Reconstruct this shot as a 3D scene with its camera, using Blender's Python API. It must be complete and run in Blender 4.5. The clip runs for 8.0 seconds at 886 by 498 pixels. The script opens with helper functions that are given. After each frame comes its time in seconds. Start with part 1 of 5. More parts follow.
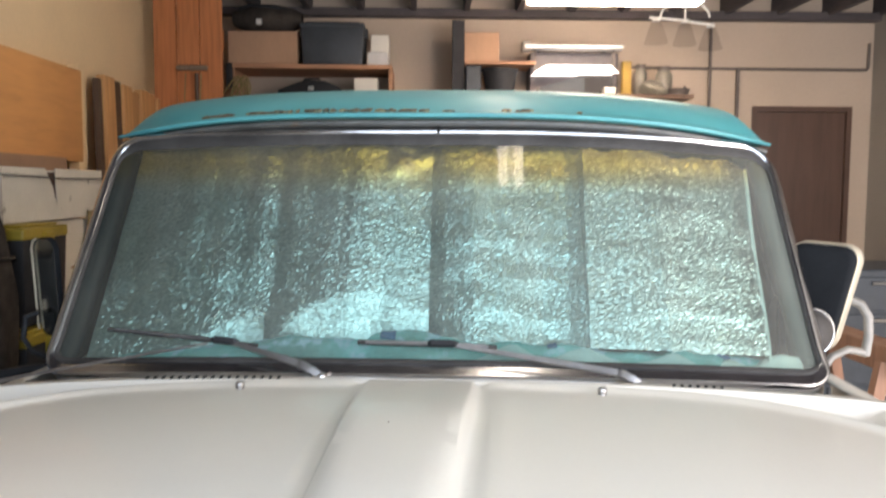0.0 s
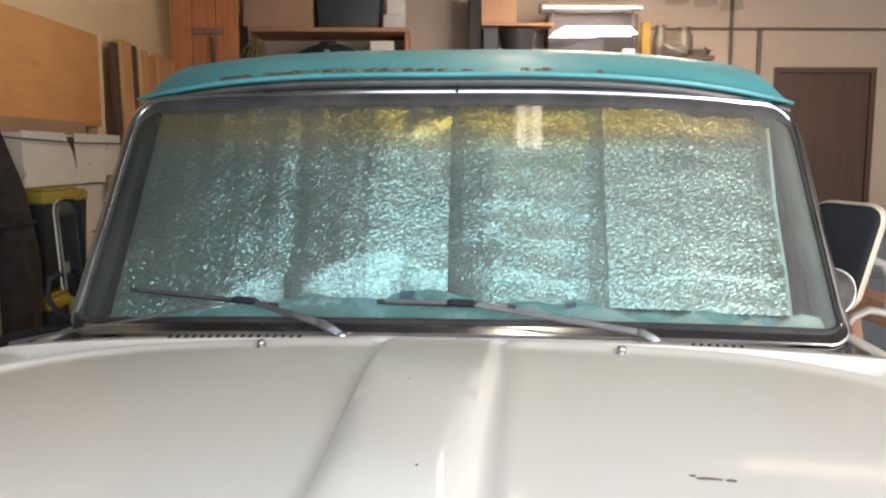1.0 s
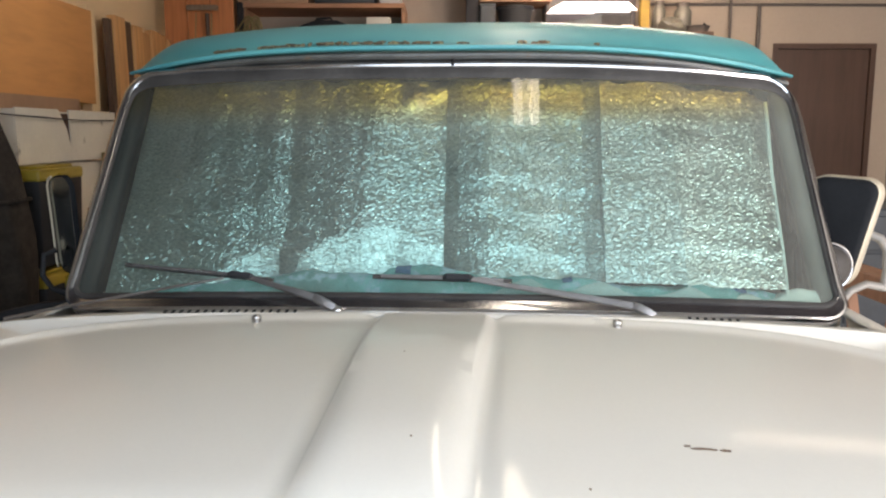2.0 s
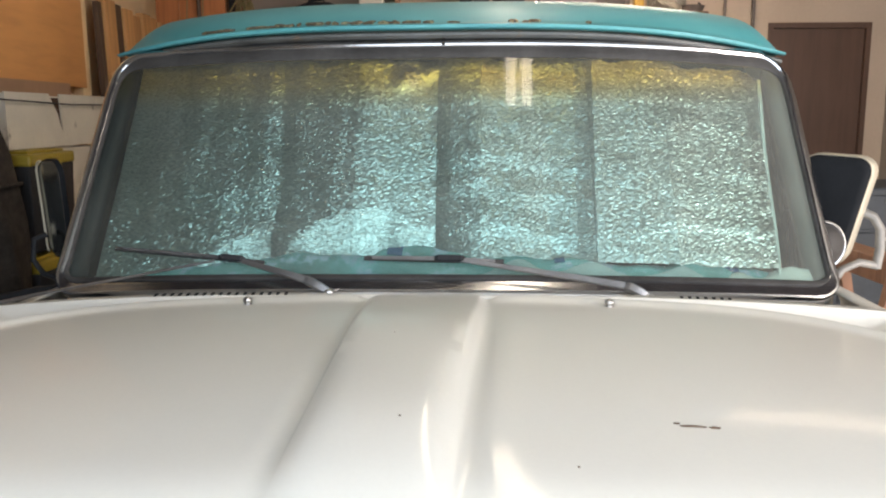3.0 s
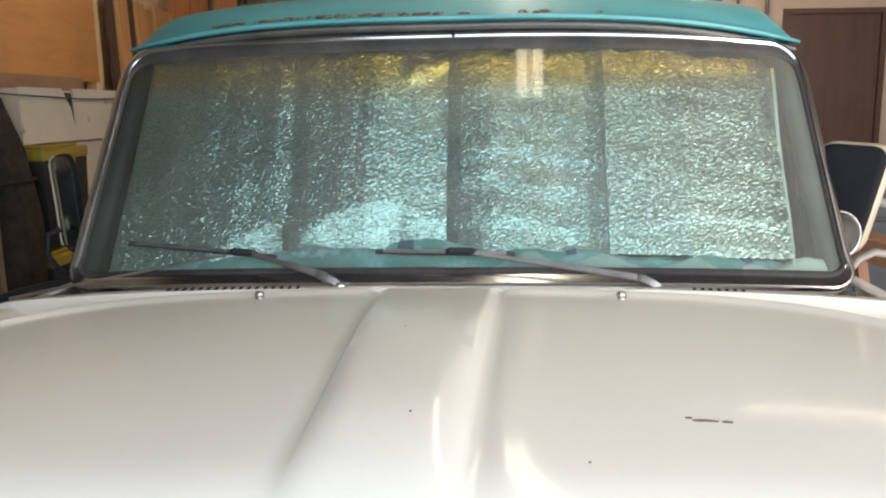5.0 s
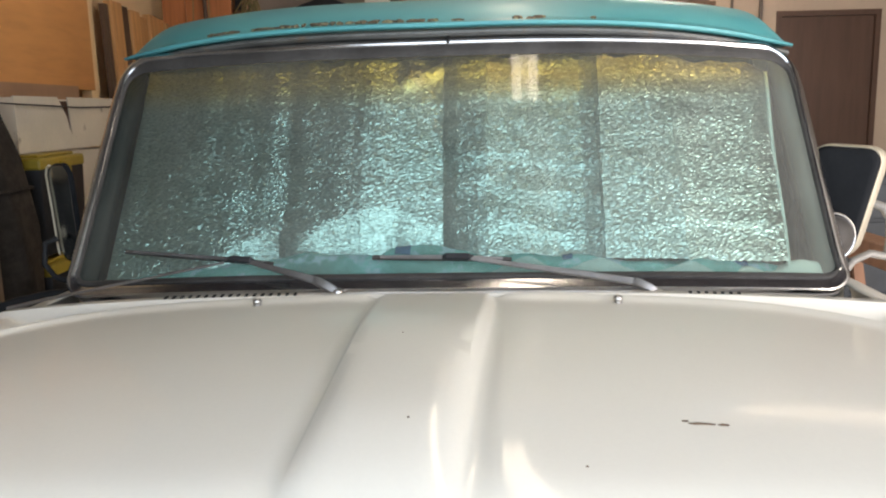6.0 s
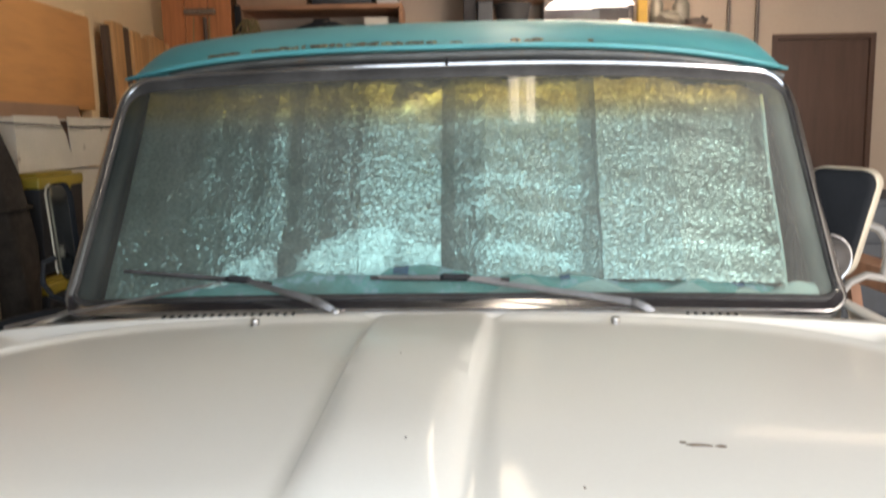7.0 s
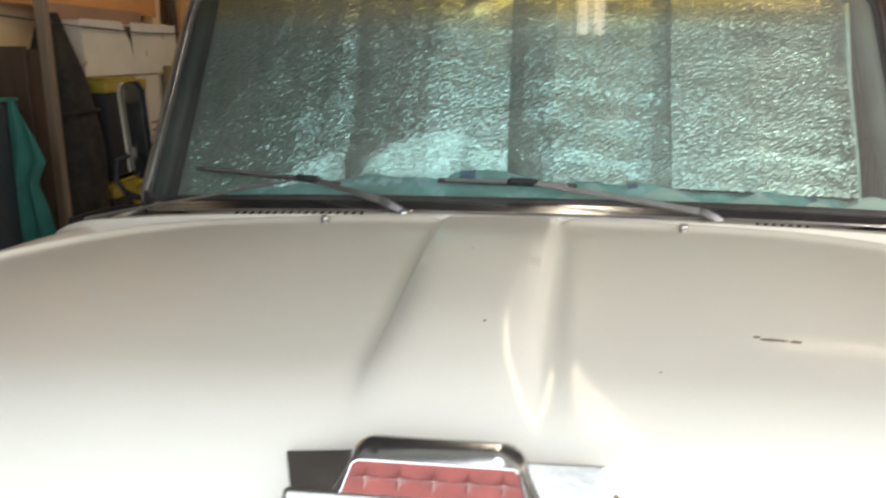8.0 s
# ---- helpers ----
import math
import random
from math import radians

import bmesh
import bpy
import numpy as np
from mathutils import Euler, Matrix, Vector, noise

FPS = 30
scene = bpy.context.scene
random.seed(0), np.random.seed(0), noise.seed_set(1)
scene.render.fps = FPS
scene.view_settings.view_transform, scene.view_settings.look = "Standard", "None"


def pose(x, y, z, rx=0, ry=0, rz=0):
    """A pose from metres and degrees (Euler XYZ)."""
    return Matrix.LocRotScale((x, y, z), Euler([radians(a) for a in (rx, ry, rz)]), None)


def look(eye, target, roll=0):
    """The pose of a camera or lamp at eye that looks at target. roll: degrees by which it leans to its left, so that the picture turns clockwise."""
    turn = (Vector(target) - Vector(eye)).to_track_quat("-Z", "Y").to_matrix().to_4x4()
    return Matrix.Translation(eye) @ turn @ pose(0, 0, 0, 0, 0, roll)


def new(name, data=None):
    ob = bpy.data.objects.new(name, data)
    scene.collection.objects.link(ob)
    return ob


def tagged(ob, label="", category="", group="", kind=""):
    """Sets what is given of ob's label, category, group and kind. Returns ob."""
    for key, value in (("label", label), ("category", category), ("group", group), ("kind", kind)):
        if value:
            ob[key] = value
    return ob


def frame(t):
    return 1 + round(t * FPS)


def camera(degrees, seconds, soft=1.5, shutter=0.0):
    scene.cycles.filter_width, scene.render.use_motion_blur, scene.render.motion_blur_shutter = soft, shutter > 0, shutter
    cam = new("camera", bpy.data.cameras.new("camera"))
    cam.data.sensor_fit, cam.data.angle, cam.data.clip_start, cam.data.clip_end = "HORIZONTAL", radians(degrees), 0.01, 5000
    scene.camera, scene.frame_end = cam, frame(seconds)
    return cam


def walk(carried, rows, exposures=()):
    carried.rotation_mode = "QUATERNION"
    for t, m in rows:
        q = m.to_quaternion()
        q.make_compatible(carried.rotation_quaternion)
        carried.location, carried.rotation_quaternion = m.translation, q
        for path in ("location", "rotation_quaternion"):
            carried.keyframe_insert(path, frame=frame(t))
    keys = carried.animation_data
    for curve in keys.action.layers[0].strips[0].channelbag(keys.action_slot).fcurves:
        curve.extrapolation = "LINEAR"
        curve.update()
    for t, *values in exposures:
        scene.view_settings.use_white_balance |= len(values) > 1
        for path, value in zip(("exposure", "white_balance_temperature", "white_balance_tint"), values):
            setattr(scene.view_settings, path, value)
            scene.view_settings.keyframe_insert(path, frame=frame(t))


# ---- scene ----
# ---------------------------------------------------------------- camera
PATH = [  # seconds, eye x, y, z, yaw to the left, pitch, roll
    (0.0, 0.005, 0.001, 1.408, -1.17, -4.46, 0.33),
    (0.3, 0.002, 0.002, 1.401, -0.54, -5.69, 0.38),
    (0.5, -0.000, 0.003, 1.397, -0.27, -5.79, 0.42),
    (1.0, 0.000, 0.000, 1.396, 0.00, -6.90, 0.10),
    (1.2, 0.000, 0.001, 1.395, -0.18, -7.45, 0.12),
    (1.5, 0.000, 0.003, 1.391, 0.05, -8.04, 0.21),
    (1.7, 0.001, 0.004, 1.389, -0.02, -8.08, 0.16),
    (2.8, 0.013, 0.010, 1.380, -0.36, -9.56, -0.33),
    (3.0, 0.014, 0.011, 1.380, -0.39, -9.57, -0.39),
    (3.2, 0.015, 0.012, 1.380, -0.44, -9.78, -0.51),
    (3.5, 0.015, 0.015, 1.380, -0.31, -10.41, -0.69),
    (3.7, 0.015, 0.017, 1.380, 0.20, -10.43, -0.56),
    (4.0, 0.014, 0.019, 1.380, 0.59, -10.29, -0.33),
    (4.5, 0.016, 0.017, 1.382, 0.43, -10.38, -0.72),
    (4.7, 0.017, 0.016, 1.383, 0.47, -10.33, -0.82),
    (5.8, 0.019, 0.011, 1.388, 0.58, -10.08, -1.36),
    (6.0, 0.019, 0.010, 1.388, 0.36, -9.96, -1.44),
    (6.5, 0.017, 0.007, 1.386, 0.36, -9.79, -1.25),
    (6.8, 0.018, 0.007, 1.388, 0.24, -9.55, -1.24),
    (7.0, 0.019, 0.006, 1.389, 0.18, -8.52, -1.23),
    (7.1, 0.019, 0.005, 1.388, 0.25, -7.95, -1.20),
    (7.2, 0.017, 0.004, 1.384, 0.48, -8.06, -1.15),
    (7.3, 0.014, 0.002, 1.379, 0.80, -8.86, -1.00),
    (7.4, 0.010, 0.000, 1.373, 1.03, -11.12, -0.82),
    (7.5, 0.005, -0.002, 1.368, 1.20, -12.85, -0.62),
    (7.6, 0.000, -0.005, 1.364, 2.00, -13.35, -0.50),
    (7.7, -0.005, -0.008, 1.360, 2.42, -13.30, -0.38),
    (7.8, -0.010, -0.011, 1.357, 2.64, -13.37, -0.27),
    (7.9, -0.016, -0.014, 1.355, 3.08, -13.60, -0.17),
    (8.0, -0.021, -0.017, 1.353, 3.58, -13.92, -0.08),
]
cam = camera(58, 8.0, soft=2.1, shutter=0.8)


def aim(x, y, z, yaw, pitch, roll):
    a, b = radians(yaw), radians(pitch)
    ahead = Vector((-math.sin(a) * math.cos(b), math.cos(a) * math.cos(b), math.sin(b)))
    return look((x, y, z), Vector((x, y, z)) + ahead, roll)


walk(cam, [(row[0], aim(*row[1:])) for row in PATH], exposures=[(0.0, 1.04, 6700, 22), (1.0, 0.92, 6800, 22), (3.5, 0.82, 6950, 21), (6.5, 0.82, 7000, 21), (7.5, 0.85, 7100, 21), (8.0, 0.66, 7350, 19)])

# ---------------------------------------------------------------- light
world = bpy.data.worlds.new("sky")
scene.world = world
world.use_nodes = True
wn = world.node_tree.nodes
sky = wn.new("ShaderNodeTexSky")
sky.sky_type, sky.sun_disc = "NISHITA", False
sky.sun_elevation, sky.sun_rotation = radians(48), radians(60)
wn["Background"].inputs["Strength"].default_value = 0.15
world.node_tree.links.new(sky.outputs["Color"], wn["Background"].inputs["Color"])

sun = new("sun", bpy.data.lights.new("sun", "SUN"))
sun.data.energy, sun.data.angle, sun.data.color = 3.0, radians(0.5), (1.0, 0.95, 0.88)
sun.matrix_world = look((6, 4, 9), (1, -3.5, 0))

# the narrow second lamp is a warm fill added over the same opening
for name, x, wide, watts, tint in (("doorway_light", 1.09, 4.02, 58, (0.71, 0.90, 1.0)), ("doorway_fill_side", 2.55, 1.2, 55, (1.0, 0.93, 0.82))):
    lamp = new(name, bpy.data.lights.new(name, "AREA"))
    lamp.data.shape, lamp.data.size, lamp.data.size_y = "RECTANGLE", wide, 2.0
    lamp.data.energy, lamp.data.color = watts, tint
    lamp.matrix_world = look((x, -0.18 + 0.02 * (wide < 2), 1.15), (x, 3, 1.15))

# ---------------------------------------------------------------- materials
MATS = {}


def nodes_of(name):
    m = bpy.data.materials.new(name)
    m.use_nodes = True
    MATS[name] = m
    return m, m.node_tree.nodes, m.node_tree.links, m.node_tree.nodes["Principled BSDF"]


def noise_node(n, l, co, scale, detail=4.0, stretch=(1, 1, 1)):
    mp = n.new("ShaderNodeMapping")
    mp.inputs["Scale"].default_value = stretch
    tx = n.new("ShaderNodeTexNoise")
    tx.inputs["Scale"].default_value, tx.inputs["Detail"].default_value = scale, detail
    l.new(co, mp.inputs["Vector"])
    l.new(mp.outputs["Vector"], tx.inputs["Vector"])
    return tx.outputs["Fac"]


def ramp_node(n, l, fac, stops):
    r = n.new("ShaderNodeValToRGB")
    while len(r.color_ramp.elements) < len(stops):
        r.color_ramp.elements.new(0.5)
    for e, (p, c) in zip(r.color_ramp.elements, stops):
        e.position, e.color = p, (*c, 1)
    l.new(fac, r.inputs["Fac"])
    return r.outputs["Color"]


def mixed(n, l, fac, a, b, blend="MIX"):
    x = n.new("ShaderNodeMix")
    x.data_type, x.blend_type = "RGBA", blend
    for k, v in ((0, fac), (6, a), (7, b)):
        if hasattr(v, "links"):
            l.new(v, x.inputs[k])
        else:
            x.inputs[k].default_value = v if k == 0 else (*v, 1)
    return x.outputs[2]


def mul(c, k):
    return tuple(min(1.0, v * k) for v in c)


def surf(name, col, rough=0.6, metal=0.0, var=0.15, scale=5.0, fine=70.0, bump=0.15, coat=0.0, stretch=(1, 1, 1), stain=None, stain_at=0.62, depth=0.004, jitter=0.0, spec=0.5, coat_rough=0.08):
    """A plain surface with broad and fine variation in colour, gloss and relief."""
    m, n, l, p = nodes_of(name)
    co = n.new("ShaderNodeTexCoord").outputs["Object"]
    big = noise_node(n, l, co, scale, 5.0, stretch)
    small = noise_node(n, l, co, fine, 3.0, stretch)
    c = ramp_node(n, l, big, [(0.3, mul(col, 1 - var)), (0.7, mul(col, 1 + var))])
    c2 = ramp_node(n, l, small, [(0.3, (1 - var * 0.6,) * 3), (0.7, (1.0, 1.0, 1.0))])
    c = mixed(n, l, 1.0, c, c2, "MULTIPLY")
    if stain:
        patch = ramp_node(n, l, noise_node(n, l, co, scale * 1.7, 8.0), [(stain_at, (0, 0, 0)), (stain_at + 0.06, (1, 1, 1))])
        c = mixed(n, l, patch, c, stain)
    if jitter:
        info = n.new("ShaderNodeObjectInfo").outputs["Random"]
        c = mixed(n, l, 1.0, c, ramp_node(n, l, info, [(0, (1 - jitter,) * 3), (1, (1, 1, 1))]), "MULTIPLY")
    l.new(c, p.inputs["Base Color"])
    rr = n.new("ShaderNodeMapRange")
    rr.inputs["To Min"].default_value, rr.inputs["To Max"].default_value = max(0.02, rough - 0.12 * rough), min(1, rough + 0.2 * rough)
    l.new(big, rr.inputs["Value"])
    l.new(rr.outputs["Result"], p.inputs["Roughness"])
    p.inputs["Metallic"].default_value = metal
    p.inputs["Specular IOR Level"].default_value = spec
    p.inputs["Coat Weight"].default_value = coat
    p.inputs["Coat Roughness"].default_value = coat_rough
    if bump:
        b = n.new("ShaderNodeBump")
        b.inputs["Strength"].default_value, b.inputs["Distance"].default_value = bump, depth
        l.new(small, b.inputs["Height"])
        l.new(b.outputs["Normal"], p.inputs["Normal"])
    return m


def timber(name, col, grain=(18, 18, 1.2), rough=0.6, var=0.3, jitter=0.2):
    """Sawn wood, its grain along z (or as the stretch says)."""
    m, n, l, p = nodes_of(name)
    co = n.new("ShaderNodeTexCoord").outputs["Object"]
    g = noise_node(n, l, co, 3.0, 6.0, grain)
    f = noise_node(n, l, co, 1.2, 2.0)
    c = ramp_node(n, l, g, [(0.25, mul(col, 1 - var)), (0.5, col), (0.75, mul(col, 1 + var * 0.6))])
    c = mixed(n, l, 1.0, c, ramp_node(n, l, f, [(0.3, (0.8, 0.78, 0.76)), (0.7, (1, 1, 1))]), "MULTIPLY")
    info = n.new("ShaderNodeObjectInfo").outputs["Random"]
    c = mixed(n, l, 1.0, c, ramp_node(n, l, info, [(0, (1 - jitter,) * 3), (1, (1, 1, 1))]), "MULTIPLY")
    l.new(c, p.inputs["Base Color"])
    p.inputs["Roughness"].default_value = rough
    b = n.new("ShaderNodeBump")
    b.inputs["Strength"].default_value, b.inputs["Distance"].default_value = 0.25, 0.003
    l.new(g, b.inputs["Height"])
    l.new(b.outputs["Normal"], p.inputs["Normal"])
    return m


def glow(name, col, strength):
    m, n, l, p = nodes_of(name)
    p.inputs["Base Color"].default_value = (*col, 1)
    p.inputs["Emission Color"].default_value = (*col, 1)
    p.inputs["Emission Strength"].default_value = strength
    return m


surf("cream_plaster", (0.88, 0.65, 0.38), 0.85, var=0.07, scale=1.3, fine=40, bump=0.2)
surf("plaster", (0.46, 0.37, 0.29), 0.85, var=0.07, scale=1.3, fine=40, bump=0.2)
surf("ceiling_tone", (0.33, 0.325, 0.285), 0.8, var=0.12, scale=1.3, fine=40, bump=0.2)
surf("east_tone", (0.80, 0.77, 0.70), 0.8, var=0.05, scale=1.3, fine=40, bump=0.2)
surf("plaster_grey", (0.28, 0.255, 0.23), 0.85, var=0.07, scale=1.3, fine=40, bump=0.2)
surf("concrete", (0.30, 0.29, 0.27), 0.7, var=0.2, scale=1.5, fine=50, bump=0.2, stain=(0.14, 0.13, 0.12))
surf("driveway", (0.33, 0.32, 0.31), 0.85, var=0.12, scale=0.7, fine=30, bump=0.2)
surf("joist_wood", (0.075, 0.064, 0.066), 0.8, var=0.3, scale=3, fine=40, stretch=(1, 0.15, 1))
surf("west_tone", (0.20, 0.18, 0.155), 0.8, var=0.3, scale=3, fine=40, stretch=(1, 0.15, 1))
surf("ivory_paint", (0.71, 0.672, 0.60), 0.50, var=0.03, scale=2.5, fine=160, bump=0.012, coat=0.45, coat_rough=0.10)
surf("chrome", (0.74, 0.73, 0.72), 0.14, metal=1.0, var=0.08, scale=9, fine=120, bump=0.03)
surf("emblem_chrome", (0.70, 0.70, 0.73), 0.20, metal=1.0, var=0.12, scale=20, fine=150, bump=0.02)
surf("arm_paint", (0.20, 0.185, 0.165), 0.45, var=0.15, scale=14, fine=150, bump=0.05)
surf("dull_chrome", (0.55, 0.53, 0.51), 0.28, metal=1.0, var=0.15, scale=14, fine=150, bump=0.05)
surf("matte_black", (0.014, 0.015, 0.017), 0.7, var=0.2, scale=6, fine=120, bump=0.08, spec=0.06)
# cream tone holds the bright reflection on the mirrors' metal edges
surf("rim_gleam", (0.55, 0.49, 0.38), 0.3, metal=0.3, var=0.1, scale=14, fine=150, bump=0.03)
surf("dim_chrome", (0.06, 0.054, 0.050), 0.5, spec=0.15, var=0.2, scale=20, fine=150, bump=0.02)
surf("dark_mirror", (0.30, 0.31, 0.29), 0.12, metal=1.0, var=0.15, scale=14, fine=150, bump=0.02)
surf("pillar_shell", (0.26, 0.235, 0.21), 0.5, var=0.15, scale=14, fine=150, bump=0.05)
surf("drip_paint", (0.080, 0.082, 0.078), 0.42, var=0.3, scale=20, fine=150, stain=(0.10, 0.075, 0.055), stain_at=0.6)
surf("black_rubber", (0.050, 0.047, 0.045), 0.6, spec=0.25, var=0.3, scale=12, fine=90)
surf("blade_grey", (0.085, 0.082, 0.082), 0.5, var=0.2, scale=14, fine=120)
surf("wiper_metal", (0.30, 0.29, 0.29), 0.36, metal=0.8, var=0.2, scale=14, fine=120)
surf("trim_metal", (0.57, 0.57, 0.59), 0.19, metal=1.0, var=0.15, scale=12, fine=140, bump=0.04)
surf("black_plastic", (0.028, 0.029, 0.032), 0.55, var=0.2, scale=6, fine=120, bump=0.08, spec=0.2)
surf("dark_cavity", (0.008, 0.008, 0.008), 0.9, var=0.1)
surf("chip_rust", (0.15, 0.095, 0.06), 0.85, var=0.4, scale=60, fine=300)
surf("emblem_red", (0.29, 0.062, 0.050), 0.55, var=0.15, scale=60, fine=200, bump=0.05, coat=0.08)
surf("dash_vinyl", (0.03, 0.045, 0.045), 0.55, var=0.2, scale=8, fine=200)
surf("interior_paint", (0.045, 0.066, 0.062), 0.6, var=0.15, scale=8)
# one pillar paint in two tones, carrying the light and shade of each side
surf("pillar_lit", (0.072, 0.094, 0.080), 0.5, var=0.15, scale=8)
surf("pillar_shaded", (0.016, 0.022, 0.024), 0.5, var=0.15, scale=8)
surf("seat_vinyl", (0.05, 0.065, 0.06), 0.5, var=0.2, scale=8, fine=150)
surf("tyre_rubber", (0.02, 0.02, 0.02), 0.8, var=0.3, scale=10)
surf("wheel_steel", (0.62, 0.60, 0.55), 0.4, var=0.1)
timber("plywood", (0.74, 0.35, 0.115), (1.5, 1.5, 9), var=0.12, jitter=0.05)
timber("pine_board", (0.76, 0.40, 0.155), (16, 16, 1.0), var=0.25, jitter=0.25)
timber("old_pine", (0.60, 0.215, 0.075), (14, 14, 1.0), var=0.3, jitter=0.2)
timber("worn_pine", (0.32, 0.165, 0.10), (14, 14, 1.0), var=0.3, jitter=0.1)
timber("weathered_pole", (0.24, 0.17, 0.115), (14, 14, 1.0), var=0.3, jitter=0.1)
timber("dark_plank", (0.11, 0.062, 0.038), (14, 14, 1.0), var=0.4, jitter=0.4)
timber("shelf_wood", (0.46, 0.24, 0.135), (1.0, 14, 14), var=0.3, jitter=0.1)
timber("door_wood", (0.10, 0.055, 0.038), (9, 9, 0.8), rough=0.45, var=0.2, jitter=0.0)
surf("cardboard", (0.42, 0.255, 0.16), 0.85, var=0.1, scale=4, fine=60, stretch=(1, 1, 0.3))
surf("torn_card", (0.085, 0.045, 0.03), 0.9, var=0.3, scale=20)
surf("white_card", (0.74, 0.70, 0.62), 0.8, var=0.07, scale=5, fine=60, stain=(0.40, 0.36, 0.31), stain_at=0.68)
surf("ochre_paint", (0.30, 0.185, 0.022), 0.6, var=0.2, scale=9)
surf("yellow_plastic", (0.38, 0.285, 0.035), 0.45, var=0.12, scale=6)
surf("navy_plastic", (0.040, 0.048, 0.058), 0.55, var=0.2, scale=6)
surf("clear_plastic", (0.6, 0.58, 0.56), 0.3, var=0.1, scale=9)
surf("pale_cloth", (0.52, 0.60, 0.56), 0.9, var=0.12, scale=9, fine=220, bump=0.3)
surf("aqua_towel", (0.175, 0.43, 0.43), 0.9, var=0.35, scale=11, fine=220, bump=0.4, stain=(0.34, 0.50, 0.60), stain_at=0.54)
surf("pale_towel", (0.40, 0.52, 0.52), 0.9, var=0.2, scale=14, fine=220, bump=0.3)
surf("dark_cloth", (0.055, 0.062, 0.06), 0.85, var=0.35, scale=18, fine=220, bump=0.4)
surf("teal_cloth", (0.025, 0.165, 0.13), 0.9, var=0.2, scale=9, fine=220, bump=0.3)
surf("blue_print", (0.05, 0.13, 0.25), 0.85, var=0.2, scale=30)
surf("rope", (0.28, 0.22, 0.10), 0.9, var=0.2, scale=60)
surf("dark_tarp", (0.050, 0.042, 0.036), 0.8, var=0.4, scale=9, fine=50, bump=0.4, depth=0.01, spec=0.15)
surf("steel_pipe", (0.15, 0.125, 0.11), 0.55, metal=0.4, var=0.2, scale=8)
surf("lamp_white", (0.75, 0.75, 0.72), 0.45, var=0.06)
surf("jar_glass", (0.17, 0.158, 0.13), 0.35, var=0.2, scale=14)
glow("tube_light", (1.0, 0.94, 0.76), 5.8)
glow("tube_light_back", (1.0, 0.86, 0.66), 46.0)
glow("streak_tube_light", (1.0, 0.86, 0.66), 5.0)
glow("lamp_hood_light", (1.0, 0.94, 0.88), 1.1)
surf("rail_steel", (0.50, 0.52, 0.52), 0.4, metal=0.5, var=0.15, scale=8)
surf("cabinet_grey", (0.13, 0.115, 0.115), 0.6, var=0.2, scale=8)
surf("dark_steel", (0.035, 0.034, 0.036), 0.6, var=0.2, scale=8, spec=0.2)

# turquoise roof enamel, paler towards its top, with rust breaking through along the front crease
m, n, l, p = nodes_of("turquoise_paint")
co = n.new("ShaderNodeTexCoord").outputs["Object"]
big = noise_node(n, l, co, 4.0, 5.0)
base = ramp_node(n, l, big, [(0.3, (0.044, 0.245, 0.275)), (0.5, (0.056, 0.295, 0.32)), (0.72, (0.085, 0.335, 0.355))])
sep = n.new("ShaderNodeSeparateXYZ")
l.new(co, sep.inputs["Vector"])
top_mix = n.new("ShaderNodeMapRange")
top_mix.inputs["From Min"].default_value, top_mix.inputs["From Max"].default_value = 1.57, 1.67
l.new(sep.outputs["Z"], top_mix.inputs["Value"])
base = mixed(n, l, top_mix.outputs["Result"], base, (0.20, 0.44, 0.475))
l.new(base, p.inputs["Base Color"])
p.inputs["Roughness"].default_value, p.inputs["Coat Weight"].default_value, p.inputs["Coat Roughness"].default_value = 0.5, 0.10, 0.2
b = n.new("ShaderNodeBump")
b.inputs["Strength"].default_value, b.inputs["Distance"].default_value = 0.05, 0.003
l.new(noise_node(n, l, co, 90.0), b.inputs["Height"])
l.new(b.outputs["Normal"], p.inputs["Normal"])

# rust: brown scale, tan at the rim
surf("rust", (0.11, 0.080, 0.050), 0.9, var=0.6, scale=60, fine=260, bump=0.5, stain=(0.27, 0.24, 0.14), stain_at=0.54)

# crinkled silver foil: small flattened creases, wider than they are high, that each lean their own way
m, n, l, p = nodes_of("silver_foil")
co = n.new("ShaderNodeTexCoord").outputs["Object"]
p.inputs["Metallic"].default_value, p.inputs["Roughness"].default_value = 1.0, 0.28
big = noise_node(n, l, co, 14.0, 3.0, (1.0, 1.0, 2.4))
crk = noise_node(n, l, co, 300.0, 3.0, (0.36, 1.0, 1.25))
squash = n.new("ShaderNodeMapping")
squash.inputs["Scale"].default_value, squash.inputs["Rotation"].default_value = (0.38, 1.0, 1.35), (0, radians(2), 0)
l.new(co, squash.inputs["Vector"])
vor = n.new("ShaderNodeTexVoronoi")
vor.inputs["Scale"].default_value = 470.0
l.new(squash.outputs["Vector"], vor.inputs["Vector"])
base = ramp_node(n, l, crk, [(0.3, (0.53, 0.55, 0.54)), (0.7, (0.92, 0.935, 0.925))])
l.new(base, p.inputs["Base Color"])
b0 = n.new("ShaderNodeBump")
b0.inputs["Strength"].default_value, b0.inputs["Distance"].default_value = 0.16, 0.010
l.new(big, b0.inputs["Height"])
b1 = n.new("ShaderNodeBump")
b1.inputs["Strength"].default_value, b1.inputs["Distance"].default_value = 0.22, 0.0022
l.new(crk, b1.inputs["Height"])
l.new(b0.outputs["Normal"], b1.inputs["Normal"])
lean = n.new("ShaderNodeVectorMath")
lean.operation = "MULTIPLY_ADD"
lean.inputs[1].default_value, lean.inputs[2].default_value = (0.25, 0.0, 0.45), (-0.125, 0.0, -0.225)
l.new(vor.outputs["Color"], lean.inputs[0])
add = n.new("ShaderNodeVectorMath")
